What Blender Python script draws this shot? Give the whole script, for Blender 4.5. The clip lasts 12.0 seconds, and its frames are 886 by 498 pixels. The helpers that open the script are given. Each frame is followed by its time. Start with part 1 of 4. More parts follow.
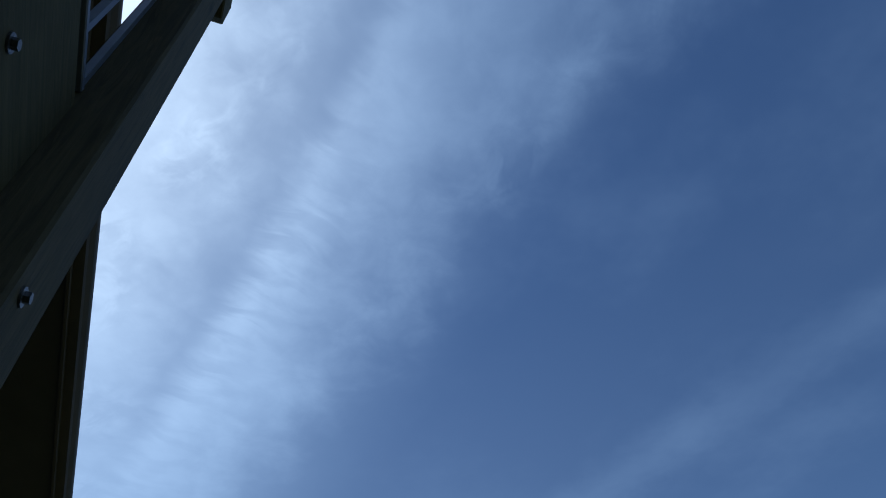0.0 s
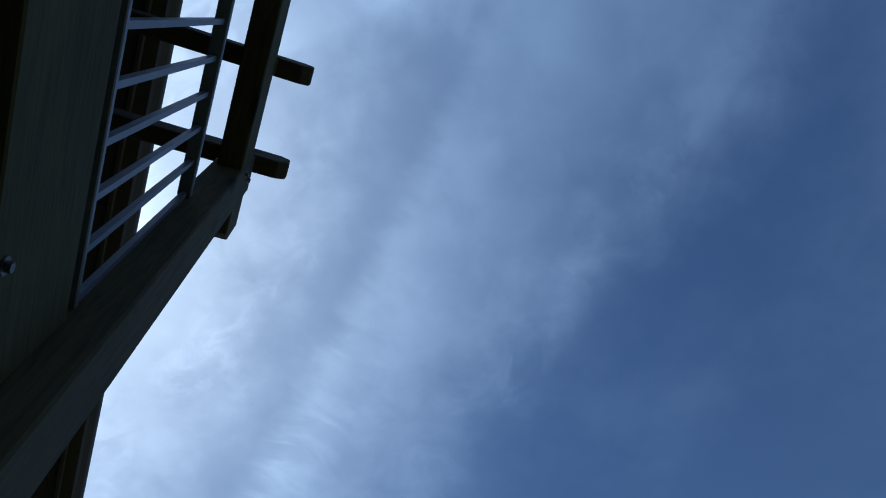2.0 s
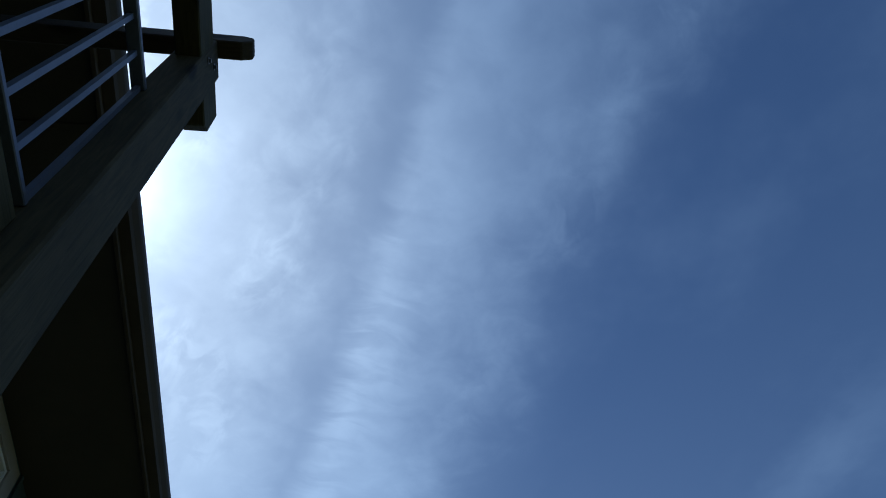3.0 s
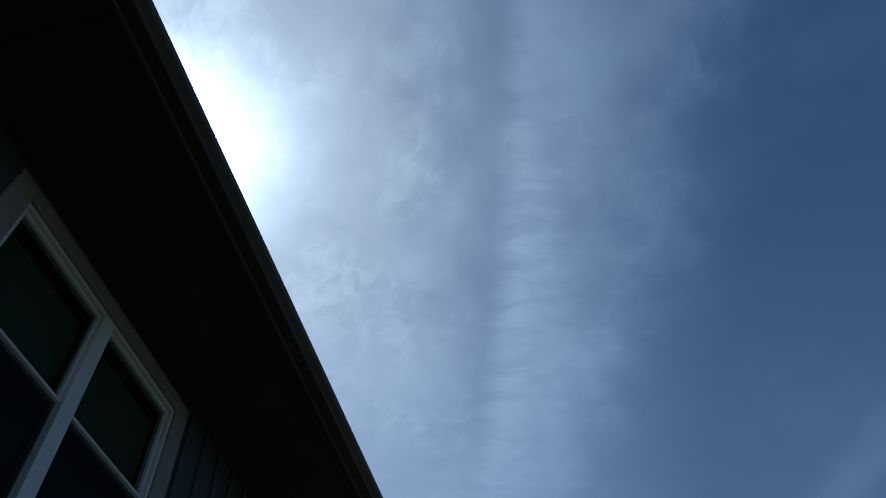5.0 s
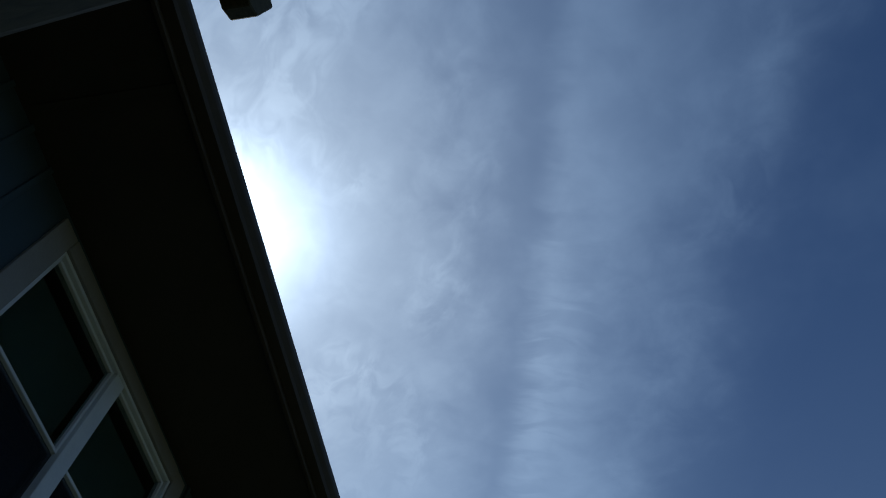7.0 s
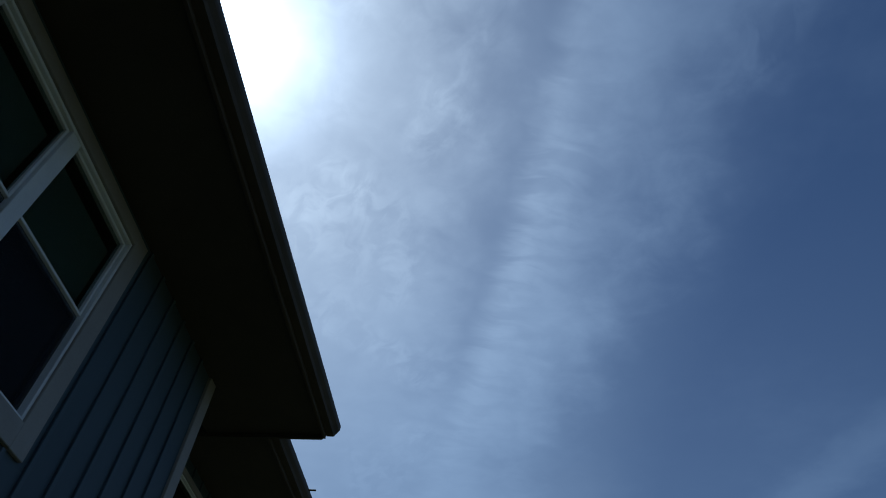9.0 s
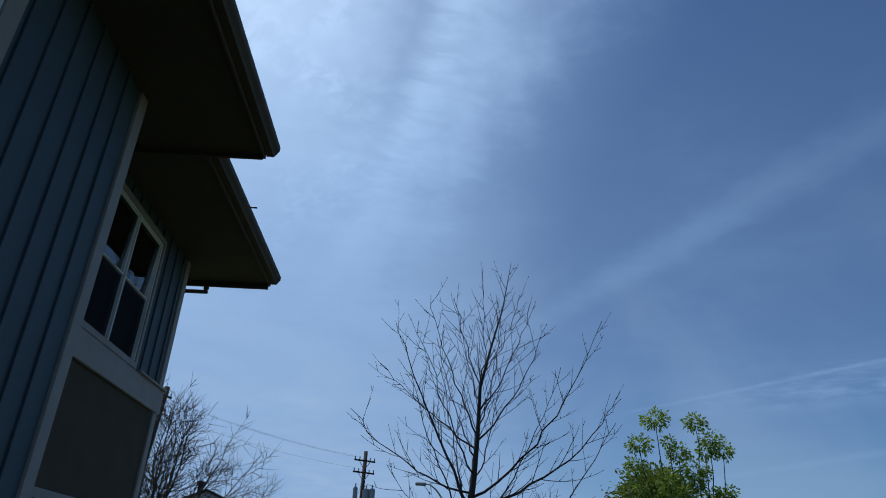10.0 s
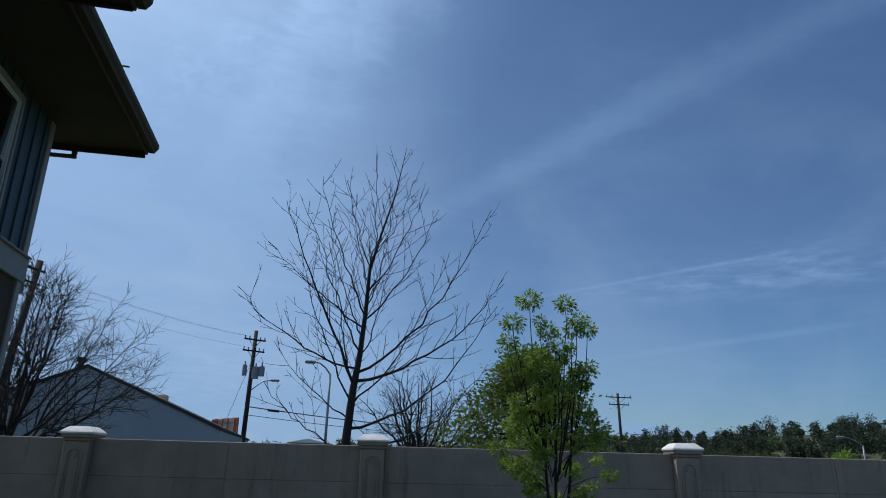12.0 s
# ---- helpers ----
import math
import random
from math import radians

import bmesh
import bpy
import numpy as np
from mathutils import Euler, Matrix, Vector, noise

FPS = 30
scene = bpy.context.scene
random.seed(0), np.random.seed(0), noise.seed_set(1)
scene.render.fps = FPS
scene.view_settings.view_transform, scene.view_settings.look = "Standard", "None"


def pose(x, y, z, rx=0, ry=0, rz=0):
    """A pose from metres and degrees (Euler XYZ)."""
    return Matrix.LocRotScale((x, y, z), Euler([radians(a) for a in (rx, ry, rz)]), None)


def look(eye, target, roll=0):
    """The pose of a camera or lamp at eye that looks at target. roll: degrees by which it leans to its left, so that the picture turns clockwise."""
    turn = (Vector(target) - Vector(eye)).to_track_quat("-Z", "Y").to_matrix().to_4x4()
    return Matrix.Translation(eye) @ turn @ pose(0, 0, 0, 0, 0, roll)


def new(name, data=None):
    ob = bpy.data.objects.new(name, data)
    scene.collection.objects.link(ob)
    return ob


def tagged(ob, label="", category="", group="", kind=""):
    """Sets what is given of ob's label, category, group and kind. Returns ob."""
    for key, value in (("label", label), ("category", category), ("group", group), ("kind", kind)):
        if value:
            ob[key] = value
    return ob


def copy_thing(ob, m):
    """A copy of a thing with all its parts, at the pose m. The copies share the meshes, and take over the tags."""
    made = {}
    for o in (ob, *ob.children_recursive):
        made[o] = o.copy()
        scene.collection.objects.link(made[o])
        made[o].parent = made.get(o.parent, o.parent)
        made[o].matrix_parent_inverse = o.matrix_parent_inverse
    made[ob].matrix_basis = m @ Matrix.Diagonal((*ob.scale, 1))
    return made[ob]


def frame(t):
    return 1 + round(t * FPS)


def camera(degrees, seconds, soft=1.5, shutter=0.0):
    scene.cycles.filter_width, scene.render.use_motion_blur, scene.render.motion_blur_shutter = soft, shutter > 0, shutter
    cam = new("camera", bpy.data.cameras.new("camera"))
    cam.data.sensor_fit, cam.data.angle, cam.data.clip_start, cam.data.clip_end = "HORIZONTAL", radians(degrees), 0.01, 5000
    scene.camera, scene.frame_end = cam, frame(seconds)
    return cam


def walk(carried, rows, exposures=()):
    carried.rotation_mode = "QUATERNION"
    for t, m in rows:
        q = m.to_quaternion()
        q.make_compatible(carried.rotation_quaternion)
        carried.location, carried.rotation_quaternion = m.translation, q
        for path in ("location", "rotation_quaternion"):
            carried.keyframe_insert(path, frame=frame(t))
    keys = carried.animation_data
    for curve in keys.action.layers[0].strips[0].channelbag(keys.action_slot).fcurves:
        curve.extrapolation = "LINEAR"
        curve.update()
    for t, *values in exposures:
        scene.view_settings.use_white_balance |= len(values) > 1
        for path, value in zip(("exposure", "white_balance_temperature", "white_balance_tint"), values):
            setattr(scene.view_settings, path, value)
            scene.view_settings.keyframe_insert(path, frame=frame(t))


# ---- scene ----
cam = camera(66.36, 12.0, soft=1.0)
PATH = [
    (0.0, pose(-0.710, -1.066, 1.351, 144.08, 5.58, -20.36)),
    (0.5, pose(-0.707, -1.035, 1.295, 151.89, 5.17, -20.05)),
    (1.0, pose(-0.673, -1.048, 1.338, 156.00, 4.71, -19.90)),
    (1.5, pose(-0.673, -1.071, 1.338, 159.49, 6.06, -20.60)),
    (2.0, pose(-0.658, -1.093, 1.332, 161.10, 5.90, -18.13)),
    (2.5, pose(-0.553, -1.091, 1.296, 154.63, 7.18, -14.04)),
    (3.0, pose(-0.402, -1.037, 1.276, 151.63, 6.76, -6.53)),
    (3.2, pose(-0.388, -0.991, 1.145, 148.35, 7.27, -2.39)),
    (4.8, pose(-0.184, -0.410, 1.788, 144.65, 5.64, 11.92)),
    (5.0, pose(-0.239, -0.309, 1.819, 144.13, 4.26, 12.25)),
    (5.5, pose(-0.199, -0.296, 1.895, 142.94, 3.48, 13.27)),
    (6.0, pose(-0.229, -0.236, 1.843, 145.24, 2.57, 8.40)),
    (6.5, pose(-0.250, -0.247, 1.782, 151.82, 1.19, 6.54)),
    (6.7, pose(-0.247, -0.225, 1.757, 153.37, 0.44, 7.40)),
    (8.3, pose(-0.084, -0.083, 1.772, 148.52, -3.30, 10.55)),
    (8.5, pose(-0.018, -0.030, 1.736, 146.35, -4.46, 7.21)),
    (9.0, pose(-0.006, 0.038, 1.658, 138.97, -3.58, 3.89)),
    (9.5, pose(-0.041, 0.010, 1.695, 128.53, -3.97, 0.08)),
    (10.0, pose(-0.063, 0.049, 1.589, 117.00, -2.19, -1.92)),
    (10.5, pose(0.000, 0.000, 1.600, 108.19, 0.26, -0.16)),
    (11.0, pose(-0.035, 0.018, 1.548, 105.21, -0.24, -0.23)),
    (11.5, pose(-0.036, 0.049, 1.485, 107.78, -2.88, -4.85)),
    (12.0, pose(0.077, 0.049, 1.491, 107.85, -1.42, -10.83)),
]
EXPOSURES = [(0.0, -0.02), (2.5, -0.06), (3.2, -0.18), (5.0, -0.64), (6.5, -0.70), (8.5, -0.82), (9.0, -0.60), (9.5, -0.28), (10.0, -0.07), (10.5, -0.07), (11.5, 0.06), (12.0, -0.06)]
walk(cam, PATH, EXPOSURES)

# ---- light ----
SUN_AZ, SUN_EL = -45.5, 58.6
sun_dir = Vector((math.sin(radians(SUN_AZ)) * math.cos(radians(SUN_EL)), math.cos(radians(SUN_AZ)) * math.cos(radians(SUN_EL)), math.sin(radians(SUN_EL))))
sun_data = bpy.data.lights.new("sun", "SUN")
sun_data.energy, sun_data.angle, sun_data.color = 3.0, radians(0.6), (1.0, 0.95, 0.88)
sun = new("sun", sun_data)
sun.matrix_world = look((0, 0, 60), Vector((0, 0, 60)) - sun_dir)


class Nodes:
    """Small builder for node trees."""

    def __init__(self, tree, clear=True):
        self.tree = tree
        if clear:
            tree.nodes.clear()

    def add(self, kind, **sockets):
        n = self.tree.nodes.new(kind)
        for k, v in sockets.items():
            self.put(n.inputs[k.replace("_", " ")], v)
        return n

    def put(self, socket, v):
        if isinstance(v, bpy.types.NodeSocket):
            self.tree.links.new(v, socket)
        else:
            socket.default_value = v

    def math(self, op, *args):
        n = self.tree.nodes.new("ShaderNodeMath")
        n.operation = op
        for s, v in zip(n.inputs, args):
            self.put(s, v)
        return n.outputs[0]

    def smooth(self, v, lo, hi):
        n = self.tree.nodes.new("ShaderNodeMapRange")
        n.interpolation_type = "SMOOTHSTEP"
        for s, w in zip(n.inputs, (v, lo, hi, 0.0, 1.0)):
            self.put(s, w)
        return n.outputs[0]

    def vec(self, x, y, z=0.0):
        n = self.tree.nodes.new("ShaderNodeCombineXYZ")
        for s, w in zip(n.inputs, (x, y, z)):
            self.put(s, w)
        return n.outputs[0]

    def noise(self, vector, scale, detail=3.0, rough=0.5, distortion=0.0):
        n = self.add("ShaderNodeTexNoise", Vector=vector, Scale=scale, Detail=detail, Roughness=rough, Distortion=distortion)
        return n.outputs[0]

    def mix(self, fac, a, b, blend="MIX"):
        n = self.tree.nodes.new("ShaderNodeMix")
        n.data_type, n.blend_type = "RGBA", blend
        self.put(n.inputs[0], fac)
        for s, w in ((n.inputs[6], a), (n.inputs[7], b)):
            self.put(s, (*w, 1.0) if isinstance(w, tuple) and len(w) == 3 else w)
        return n.outputs[2]


def build_sky():
    world = bpy.data.worlds.new("sky")
    scene.world = world
    world.use_nodes = True
    n = Nodes(world.node_tree)
    sky = n.add("ShaderNodeTexSky")
    sky.sky_type, sky.sun_disc = "NISHITA", False
    sky.sun_elevation, sky.sun_rotation = radians(SUN_EL), radians(SUN_AZ)
    sky.air_density, sky.dust_density, sky.ozone_density, sky.altitude = 1.0, 0.6, 2.5, 300
    way = n.add("ShaderNodeTexCoord").outputs["Generated"]
    parts = n.add("ShaderNodeSeparateXYZ", Vector=way).outputs
    up = n.math("MAXIMUM", parts[2], 0.04)
    u, v = n.math("DIVIDE", parts[0], up), n.math("DIVIDE", parts[1], up)
    flat = n.vec(u, v)

    def curve(c0, c1, c2):
        return n.math("MULTIPLY_ADD", n.math("MULTIPLY_ADD", v, c2, c1), v, c0)

    soft = n.noise(flat, 2.6, 4.0, 0.55)
    fine = n.noise(flat, 11.0, 5.0, 0.58, 0.3)
    patch = n.smooth(n.noise(flat, 3.3, 2.0, 0.5, 0.4), 0.42, 0.64)
    puffs = n.noise(n.vec(n.math("MULTIPLY_ADD", v, 0.35, u), n.math("MULTIPLY", v, 0.75)), 21.0, 3.0, 0.55, 0.8)
    bow = n.math("MULTIPLY", n.noise(flat, 4.0, 2.0, 0.5), 2.6)
    rib_along = n.math("ADD", n.math("MULTIPLY_ADD", u, -5.0, n.math("MULTIPLY", v, 25.0)), bow)
    ribs = n.noise(n.vec(n.math("MULTIPLY", u, 9.0), rib_along), 1.0, 3.0, 0.5, 0.5)
    fine_s, soft_s, ribs_s, puffs_s = n.smooth(fine, 0.28, 0.74), n.smooth(soft, 0.30, 0.72), n.smooth(ribs, 0.36, 0.66), n.smooth(puffs, 0.36, 0.66)
    # the broad old trail that crosses the sky
    teeth = n.math("MULTIPLY", n.math("SUBTRACT", ribs, 0.5), n.math("MULTIPLY_ADD", n.smooth(v, 2.2, 0.9), 0.035, 0.015))
    left = n.math("ADD", n.math("SUBTRACT", u, curve(0.155, -0.12, -0.065)), teeth)
    rim = n.math("SUBTRACT", curve(0.57, -0.27, -0.005), u)
    right = n.math("ADD", rim, n.math("MULTIPLY", n.math("SUBTRACT", n.math("ADD", soft, n.math("MULTIPLY", fine, 0.5)), 0.75), 0.36))
    core = n.math("MULTIPLY", n.smooth(left, n.math("MULTIPLY_ADD", v, -0.012, -0.025), n.math("MULTIPLY_ADD", v, 0.022, 0.028)), n.smooth(right, -0.10, 0.24))
    core = n.math("MULTIPLY", core, n.math("MULTIPLY", n.smooth(v, 3.6, 1.6), n.math("MULTIPLY_ADD", n.smooth(v, -0.2, 0.7), 0.55, 0.45)))
    edge = n.smooth(left, 0.22, 0.02)
    tone = n.math("MULTIPLY_ADD", fine_s, 0.17, 0.23)
    tone = n.math("MULTIPLY_ADD", soft_s, 0.14, tone)
    tone = n.math("MULTIPLY_ADD", n.math("MULTIPLY", n.math("MULTIPLY", ribs_s, n.math("MULTIPLY", n.smooth(v, 2.4, 1.3), n.math("MULTIPLY_ADD", n.smooth(v, 0.3, 0.8), 0.8, 0.2))), n.math("MULTIPLY_ADD", edge, 0.8, 0.2)), 0.18, tone)
    tone = n.math("MULTIPLY_ADD", n.smooth(v, 0.7, 1.4), 0.20, tone)
    tone = n.math("MULTIPLY_ADD", n.math("MULTIPLY", n.math("MULTIPLY", n.smooth(left, 0.13, 0.04), n.smooth(v, 0.45, 0.85)), n.math("MULTIPLY_ADD", ribs_s, 0.6, 0.4)), 0.14, tone)
    # overhead it thins along its middle and keeps a brighter strand along the far rim
    thin = n.math("MULTIPLY", n.math("MULTIPLY", n.smooth(left, 0.08, 0.18), n.smooth(rim, 0.07, 0.16)), n.smooth(v, 1.2, 0.7))
    tone = n.math("MULTIPLY", tone, n.math("MULTIPLY_ADD", thin, -0.34, 1.0))
    strand = n.math("MULTIPLY", n.math("MULTIPLY", n.smooth(rim, -0.02, 0.05), n.smooth(rim, 0.16, 0.07)), n.math("MULTIPLY", n.smooth(v, 1.25, 0.8), n.math("MULTIPLY", n.smooth(n.noise(flat, 6.0, 4.0, 0.6, 0.6), 0.36, 0.66), 0.24)))
    broad = n.math("MAXIMUM", n.math("MULTIPLY", core, tone), strand)
    # thin sheet of rippled cloud on the sun's side; a clearer lane parts it from the trail
    side = n.math("SUBTRACT", curve(0.06, -0.22, 0.05), u)
    sheet = n.smooth(n.math("ADD", side, n.math("MULTIPLY", n.math("SUBTRACT", n.math("MULTIPLY_ADD", fine, 0.4, soft), 0.7), 0.30)), -0.10, 0.11)
    sheet = n.math("MULTIPLY", sheet, n.math("MULTIPLY_ADD", n.smooth(v, 2.4, 1.3), 0.6, 0.4))
    ripple = n.math("MULTIPLY_ADD", n.math("MULTIPLY", puffs_s, patch), 0.34, n.math("MULTIPLY_ADD", fine_s, 0.15, n.math("MULTIPLY_ADD", soft_s, 0.16, 0.29)))
    ripple = n.math("MULTIPLY_ADD", n.smooth(v, 0.5, 1.2), 0.15, ripple)
    sheet = n.math("MULTIPLY", sheet, ripple)
    fringe = n.math("MULTIPLY", n.smooth(side, -0.62, -0.04), n.math("MULTIPLY_ADD", soft_s, 0.10, n.math("MULTIPLY_ADD", n.smooth(v, 0.5, 1.25), 0.18, 0.29)))
    far_veil = n.math("MULTIPLY", n.math("MULTIPLY", n.smooth(v, 1.4, 2.6), n.smooth(u, 0.5, -0.4)), n.math("MULTIPLY_ADD", soft_s, 0.24, 0.10))
    # narrower, fainter trails farther off
    def streak(c0, c1, width, low, high):
        off = n.math("ABSOLUTE", n.math("ADD", n.math("SUBTRACT", u, n.math("MULTIPLY_ADD", v, c1, c0)), n.math("MULTIPLY", n.math("SUBTRACT", fine, 0.5), width * 0.8)))
        ends = n.math("MULTIPLY", n.smooth(v, low[0], low[1]), n.smooth(v, high[1], high[0]))
        return n.math("MULTIPLY", n.smooth(off, width, 0.0), ends)

    second = n.math("MULTIPLY", streak(1.52, -0.415, 0.15, (-0.6, 0.6), (2.4, 3.4)), n.math("MULTIPLY", n.math("MULTIPLY_ADD", soft, 0.40, 0.03), n.math("MULTIPLY_ADD", n.smooth(v, 0.7, 1.7), 0.6, 0.4)))
    third = n.math("MULTIPLY", streak(4.04, -0.714, 0.07, (2.5, 2.9), (3.3, 4.4)), n.math("MULTIPLY_ADD", fine_s, 0.22, 0.20))
    veil = n.math("MULTIPLY", streak(4.6, -0.74, 0.75, (2.0, 2.8), (3.2, 4.2)), n.math("MULTIPLY", n.math("MULTIPLY", n.smooth(soft, 0.36, 0.66), n.math("MULTIPLY_ADD", fine_s, 0.5, 0.5)), 0.75))
    fourth = n.math("MULTIPLY", streak(5.3, -0.44, 0.22, (3.6, 4.6), (5.4, 7.0)), 0.22)
    haze = n.math("MULTIPLY", n.smooth(n.noise(flat, 1.6, 5.0, 0.6), 0.42, 0.85), 0.16)
    dens = haze
    for d in (broad, sheet, fringe, far_veil, second, third, veil, fourth):
        dens = n.math("SUBTRACT", 1.0, n.math("MULTIPLY", n.math("SUBTRACT", 1.0, dens), n.math("SUBTRACT", 1.0, d)))
    # cloud scatters the sun forward: it is brightest towards the sun
    dot = n.tree.nodes.new("ShaderNodeVectorMath")
    dot.operation = "DOT_PRODUCT"
    n.put(dot.inputs[0], way)
    dot.inputs[1].default_value = sun_dir
    g = n.math("MAXIMUM", dot.outputs["Value"], 0.0)
    near = n.math("MULTIPLY", n.math("POWER", g, 190.0), CLOUD_NEAR)
    mid = n.math("MULTIPLY", n.math("POWER", g, 40.0), CLOUD_MID)
    wide = n.math("MULTIPLY_ADD", n.math("POWER", g, 5.0), CLOUD_WIDE, CLOUD_BASE)
    bright = n.math("ADD", n.math("ADD", near, mid), wide)
    lum = n.tree.nodes.new("ShaderNodeVectorMath")
    lum.operation = "SCALE"
    n.put(lum.inputs[0], n.mix(n.math("POWER", g, 7.0), (0.355, 0.595, 1.0), (0.645, 0.805, 1.0)))
    n.put(lum.inputs["Scale"], bright)
    tinted = n.mix(1.0, sky.outputs[0], SKY_TINT, "MULTIPLY")
    low = n.math("MULTIPLY", n.smooth(parts[2], 0.85, 0.05), n.math("MULTIPLY_ADD", n.math("POWER", g, 2.5), 0.80, 0.045))
    hazy = n.mix(low, tinted, (3.6, 5.0, 6.7))
    # pale, streaky haze near the horizon on the sun's side
    wisps = n.smooth(n.noise(n.add("ShaderNodeMapping", Vector=way, Scale=(2.0, 2.0, 7.0)).outputs[0], 1.6, 6.0, 0.62, 0.5), 0.30, 0.72)
    horizon = n.math("MULTIPLY", n.math("MULTIPLY", n.smooth(parts[2], 0.55, 0.02), n.smooth(parts[0], 0.22, -0.20)), n.math("MULTIPLY_ADD", wisps, 0.72, 0.22))
    hazy = n.mix(horizon, hazy, (6.0, 7.3, 8.7))
    hazy = n.mix(n.math("MULTIPLY", n.smooth(parts[2], 0.75, 0.1), n.math("MULTIPLY", n.smooth(n.noise(way, 3.2, 4.0, 0.55, 0.4), 0.42, 0.68), 0.14)), hazy, (4.6, 6.1, 7.9))
    mixed = n.mix(dens, hazy, lum.outputs[0])
    bg = n.add("ShaderNodeBackground", Color=mixed, Strength=SKY_STRENGTH)
    out = n.add("ShaderNodeOutputWorld", Surface=bg.outputs[0])


SKY_STRENGTH, SKY_TINT = 0.10, (0.445, 0.625, 0.82)
CLOUD_BASE, CLOUD_WIDE, CLOUD_MID, CLOUD_NEAR = 6.6, 6.2, 6.0, 44.0
build_sky()

# ---- materials ----


def surface(name, base, dark=None, rough=0.8, scale=6.0, grain=60.0, bump=0.15, metal=0.0, stretch=(1, 1, 1), random_tone=0.0, spec=0.5, trans=0.0):
    """A node material: two tones mixed by broad and fine noise, with fine relief."""
    m = bpy.data.materials.new(name)
    m.use_nodes = True
    n = Nodes(m.node_tree)
    co = n.add("ShaderNodeTexCoord").outputs["Object"]
    mp = n.add("ShaderNodeMapping", Vector=co, Scale=stretch).outputs[0]
    broad = n.noise(mp, scale, 4.0, 0.6)
    fine = n.noise(mp, grain, 4.0, 0.6)
    dark = dark or tuple(c * 0.7 for c in base)
    f = n.math("ADD", n.math("MULTIPLY", n.smooth(broad, 0.3, 0.7), 0.65), n.math("MULTIPLY", n.smooth(fine, 0.3, 0.7), 0.35))
    col = n.mix(f, dark, base)
    if random_tone:
        rnd = n.add("ShaderNodeObjectInfo").outputs["Random"]
        tone = n.math("MULTIPLY_ADD", rnd, random_tone, 1.0 - random_tone / 2)
        sc = n.tree.nodes.new("ShaderNodeVectorMath")
        sc.operation = "SCALE"
        n.put(sc.inputs[0], col)
        n.put(sc.inputs["Scale"], tone)
        col = sc.outputs[0]
    bs = n.add("ShaderNodeBsdfPrincipled", Base_Color=col, Metallic=metal)
    n.put(bs.inputs["Roughness"], n.math("MULTIPLY_ADD", fine, 0.2, rough - 0.1))
    bs.inputs["Specular IOR Level"].default_value = spec
    if bump:
        b = n.add("ShaderNodeBump", Strength=bump, Distance=0.01, Height=fine)
        n.put(bs.inputs["Normal"], b.outputs[0])
    sh = bs.outputs[0]
    if trans:
        tr = n.add("ShaderNodeBsdfTranslucent", Color=col)
        mx = n.add("ShaderNodeMixShader", Fac=trans)
        n.tree.links.new(sh, mx.inputs[1])
        n.tree.links.new(tr.outputs[0], mx.inputs[2])
        sh = mx.outputs[0]
    n.add("ShaderNodeOutputMaterial", Surface=sh)
    return m


def wood(name, base, dark, axis, rough=0.8, knots=True):
    """Sawn timber: grain runs along the axis, with knots."""
    m = bpy.data.materials.new(name)
    m.use_nodes = True
    n = Nodes(m.node_tree)
    co = n.add("ShaderNodeTexCoord").outputs["Object"]
    st = [9.0, 9.0, 9.0]
    st["xyz".index(axis)] = 0.7
    mp = n.add("ShaderNodeMapping", Vector=co, Scale=tuple(st)).outputs[0]
    grain = n.noise(mp, 5.0, 6.0, 0.65, 1.2)
    blot = n.noise(co, 2.2, 3.0, 0.6)
    f = n.math("MULTIPLY_ADD", n.smooth(blot, 0.3, 0.7), 0.4, n.math("MULTIPLY", n.smooth(grain, 0.3, 0.7), 0.6))
    col = n.mix(f, dark, base)
    if knots:
        sq = [6.0, 6.0, 6.0]
        sq["xyz".index(axis)] = 3.0
        vo = n.add("ShaderNodeTexVoronoi", Vector=n.add("ShaderNodeMapping", Vector=co, Scale=tuple(sq)).outputs[0], Scale=0.8)
        col = n.mix(n.smooth(vo.outputs["Distance"], 0.30, 0.12), col, tuple(c * 0.3 for c in dark))
    bs = n.add("ShaderNodeBsdfPrincipled", Base_Color=col, Roughness=rough, Specular_IOR_Level=0.2)
    b = n.add("ShaderNodeBump", Strength=0.35, Distance=0.006, Height=grain)
    n.put(bs.inputs["Normal"], b.outputs[0])
    n.add("ShaderNodeOutputMaterial", Surface=bs.outputs[0])
    return m


def glass_material():
    m = bpy.data.materials.new("window_glass")
    m.use_nodes = True
    n = Nodes(m.node_tree)
    clear = n.add("ShaderNodeBsdfTransparent", Color=(0.55, 0.62, 0.60, 1))
    gloss = n.add("ShaderNodeBsdfGlossy", Color=(1, 1, 1, 1), Roughness=0.01)
    mx = n.add("ShaderNodeMixShader", Fac=n.math("MULTIPLY_ADD", n.math("POWER", n.add("ShaderNodeLayerWeight", Blend=0.5).outputs["Facing"], 5.0), 0.88, 0.12))
    n.tree.links.new(clear.outputs[0], mx.inputs[1])
    n.tree.links.new(gloss.outputs[0], mx.inputs[2])
    n.add("ShaderNodeOutputMaterial", Surface=mx.outputs[0])
    return m


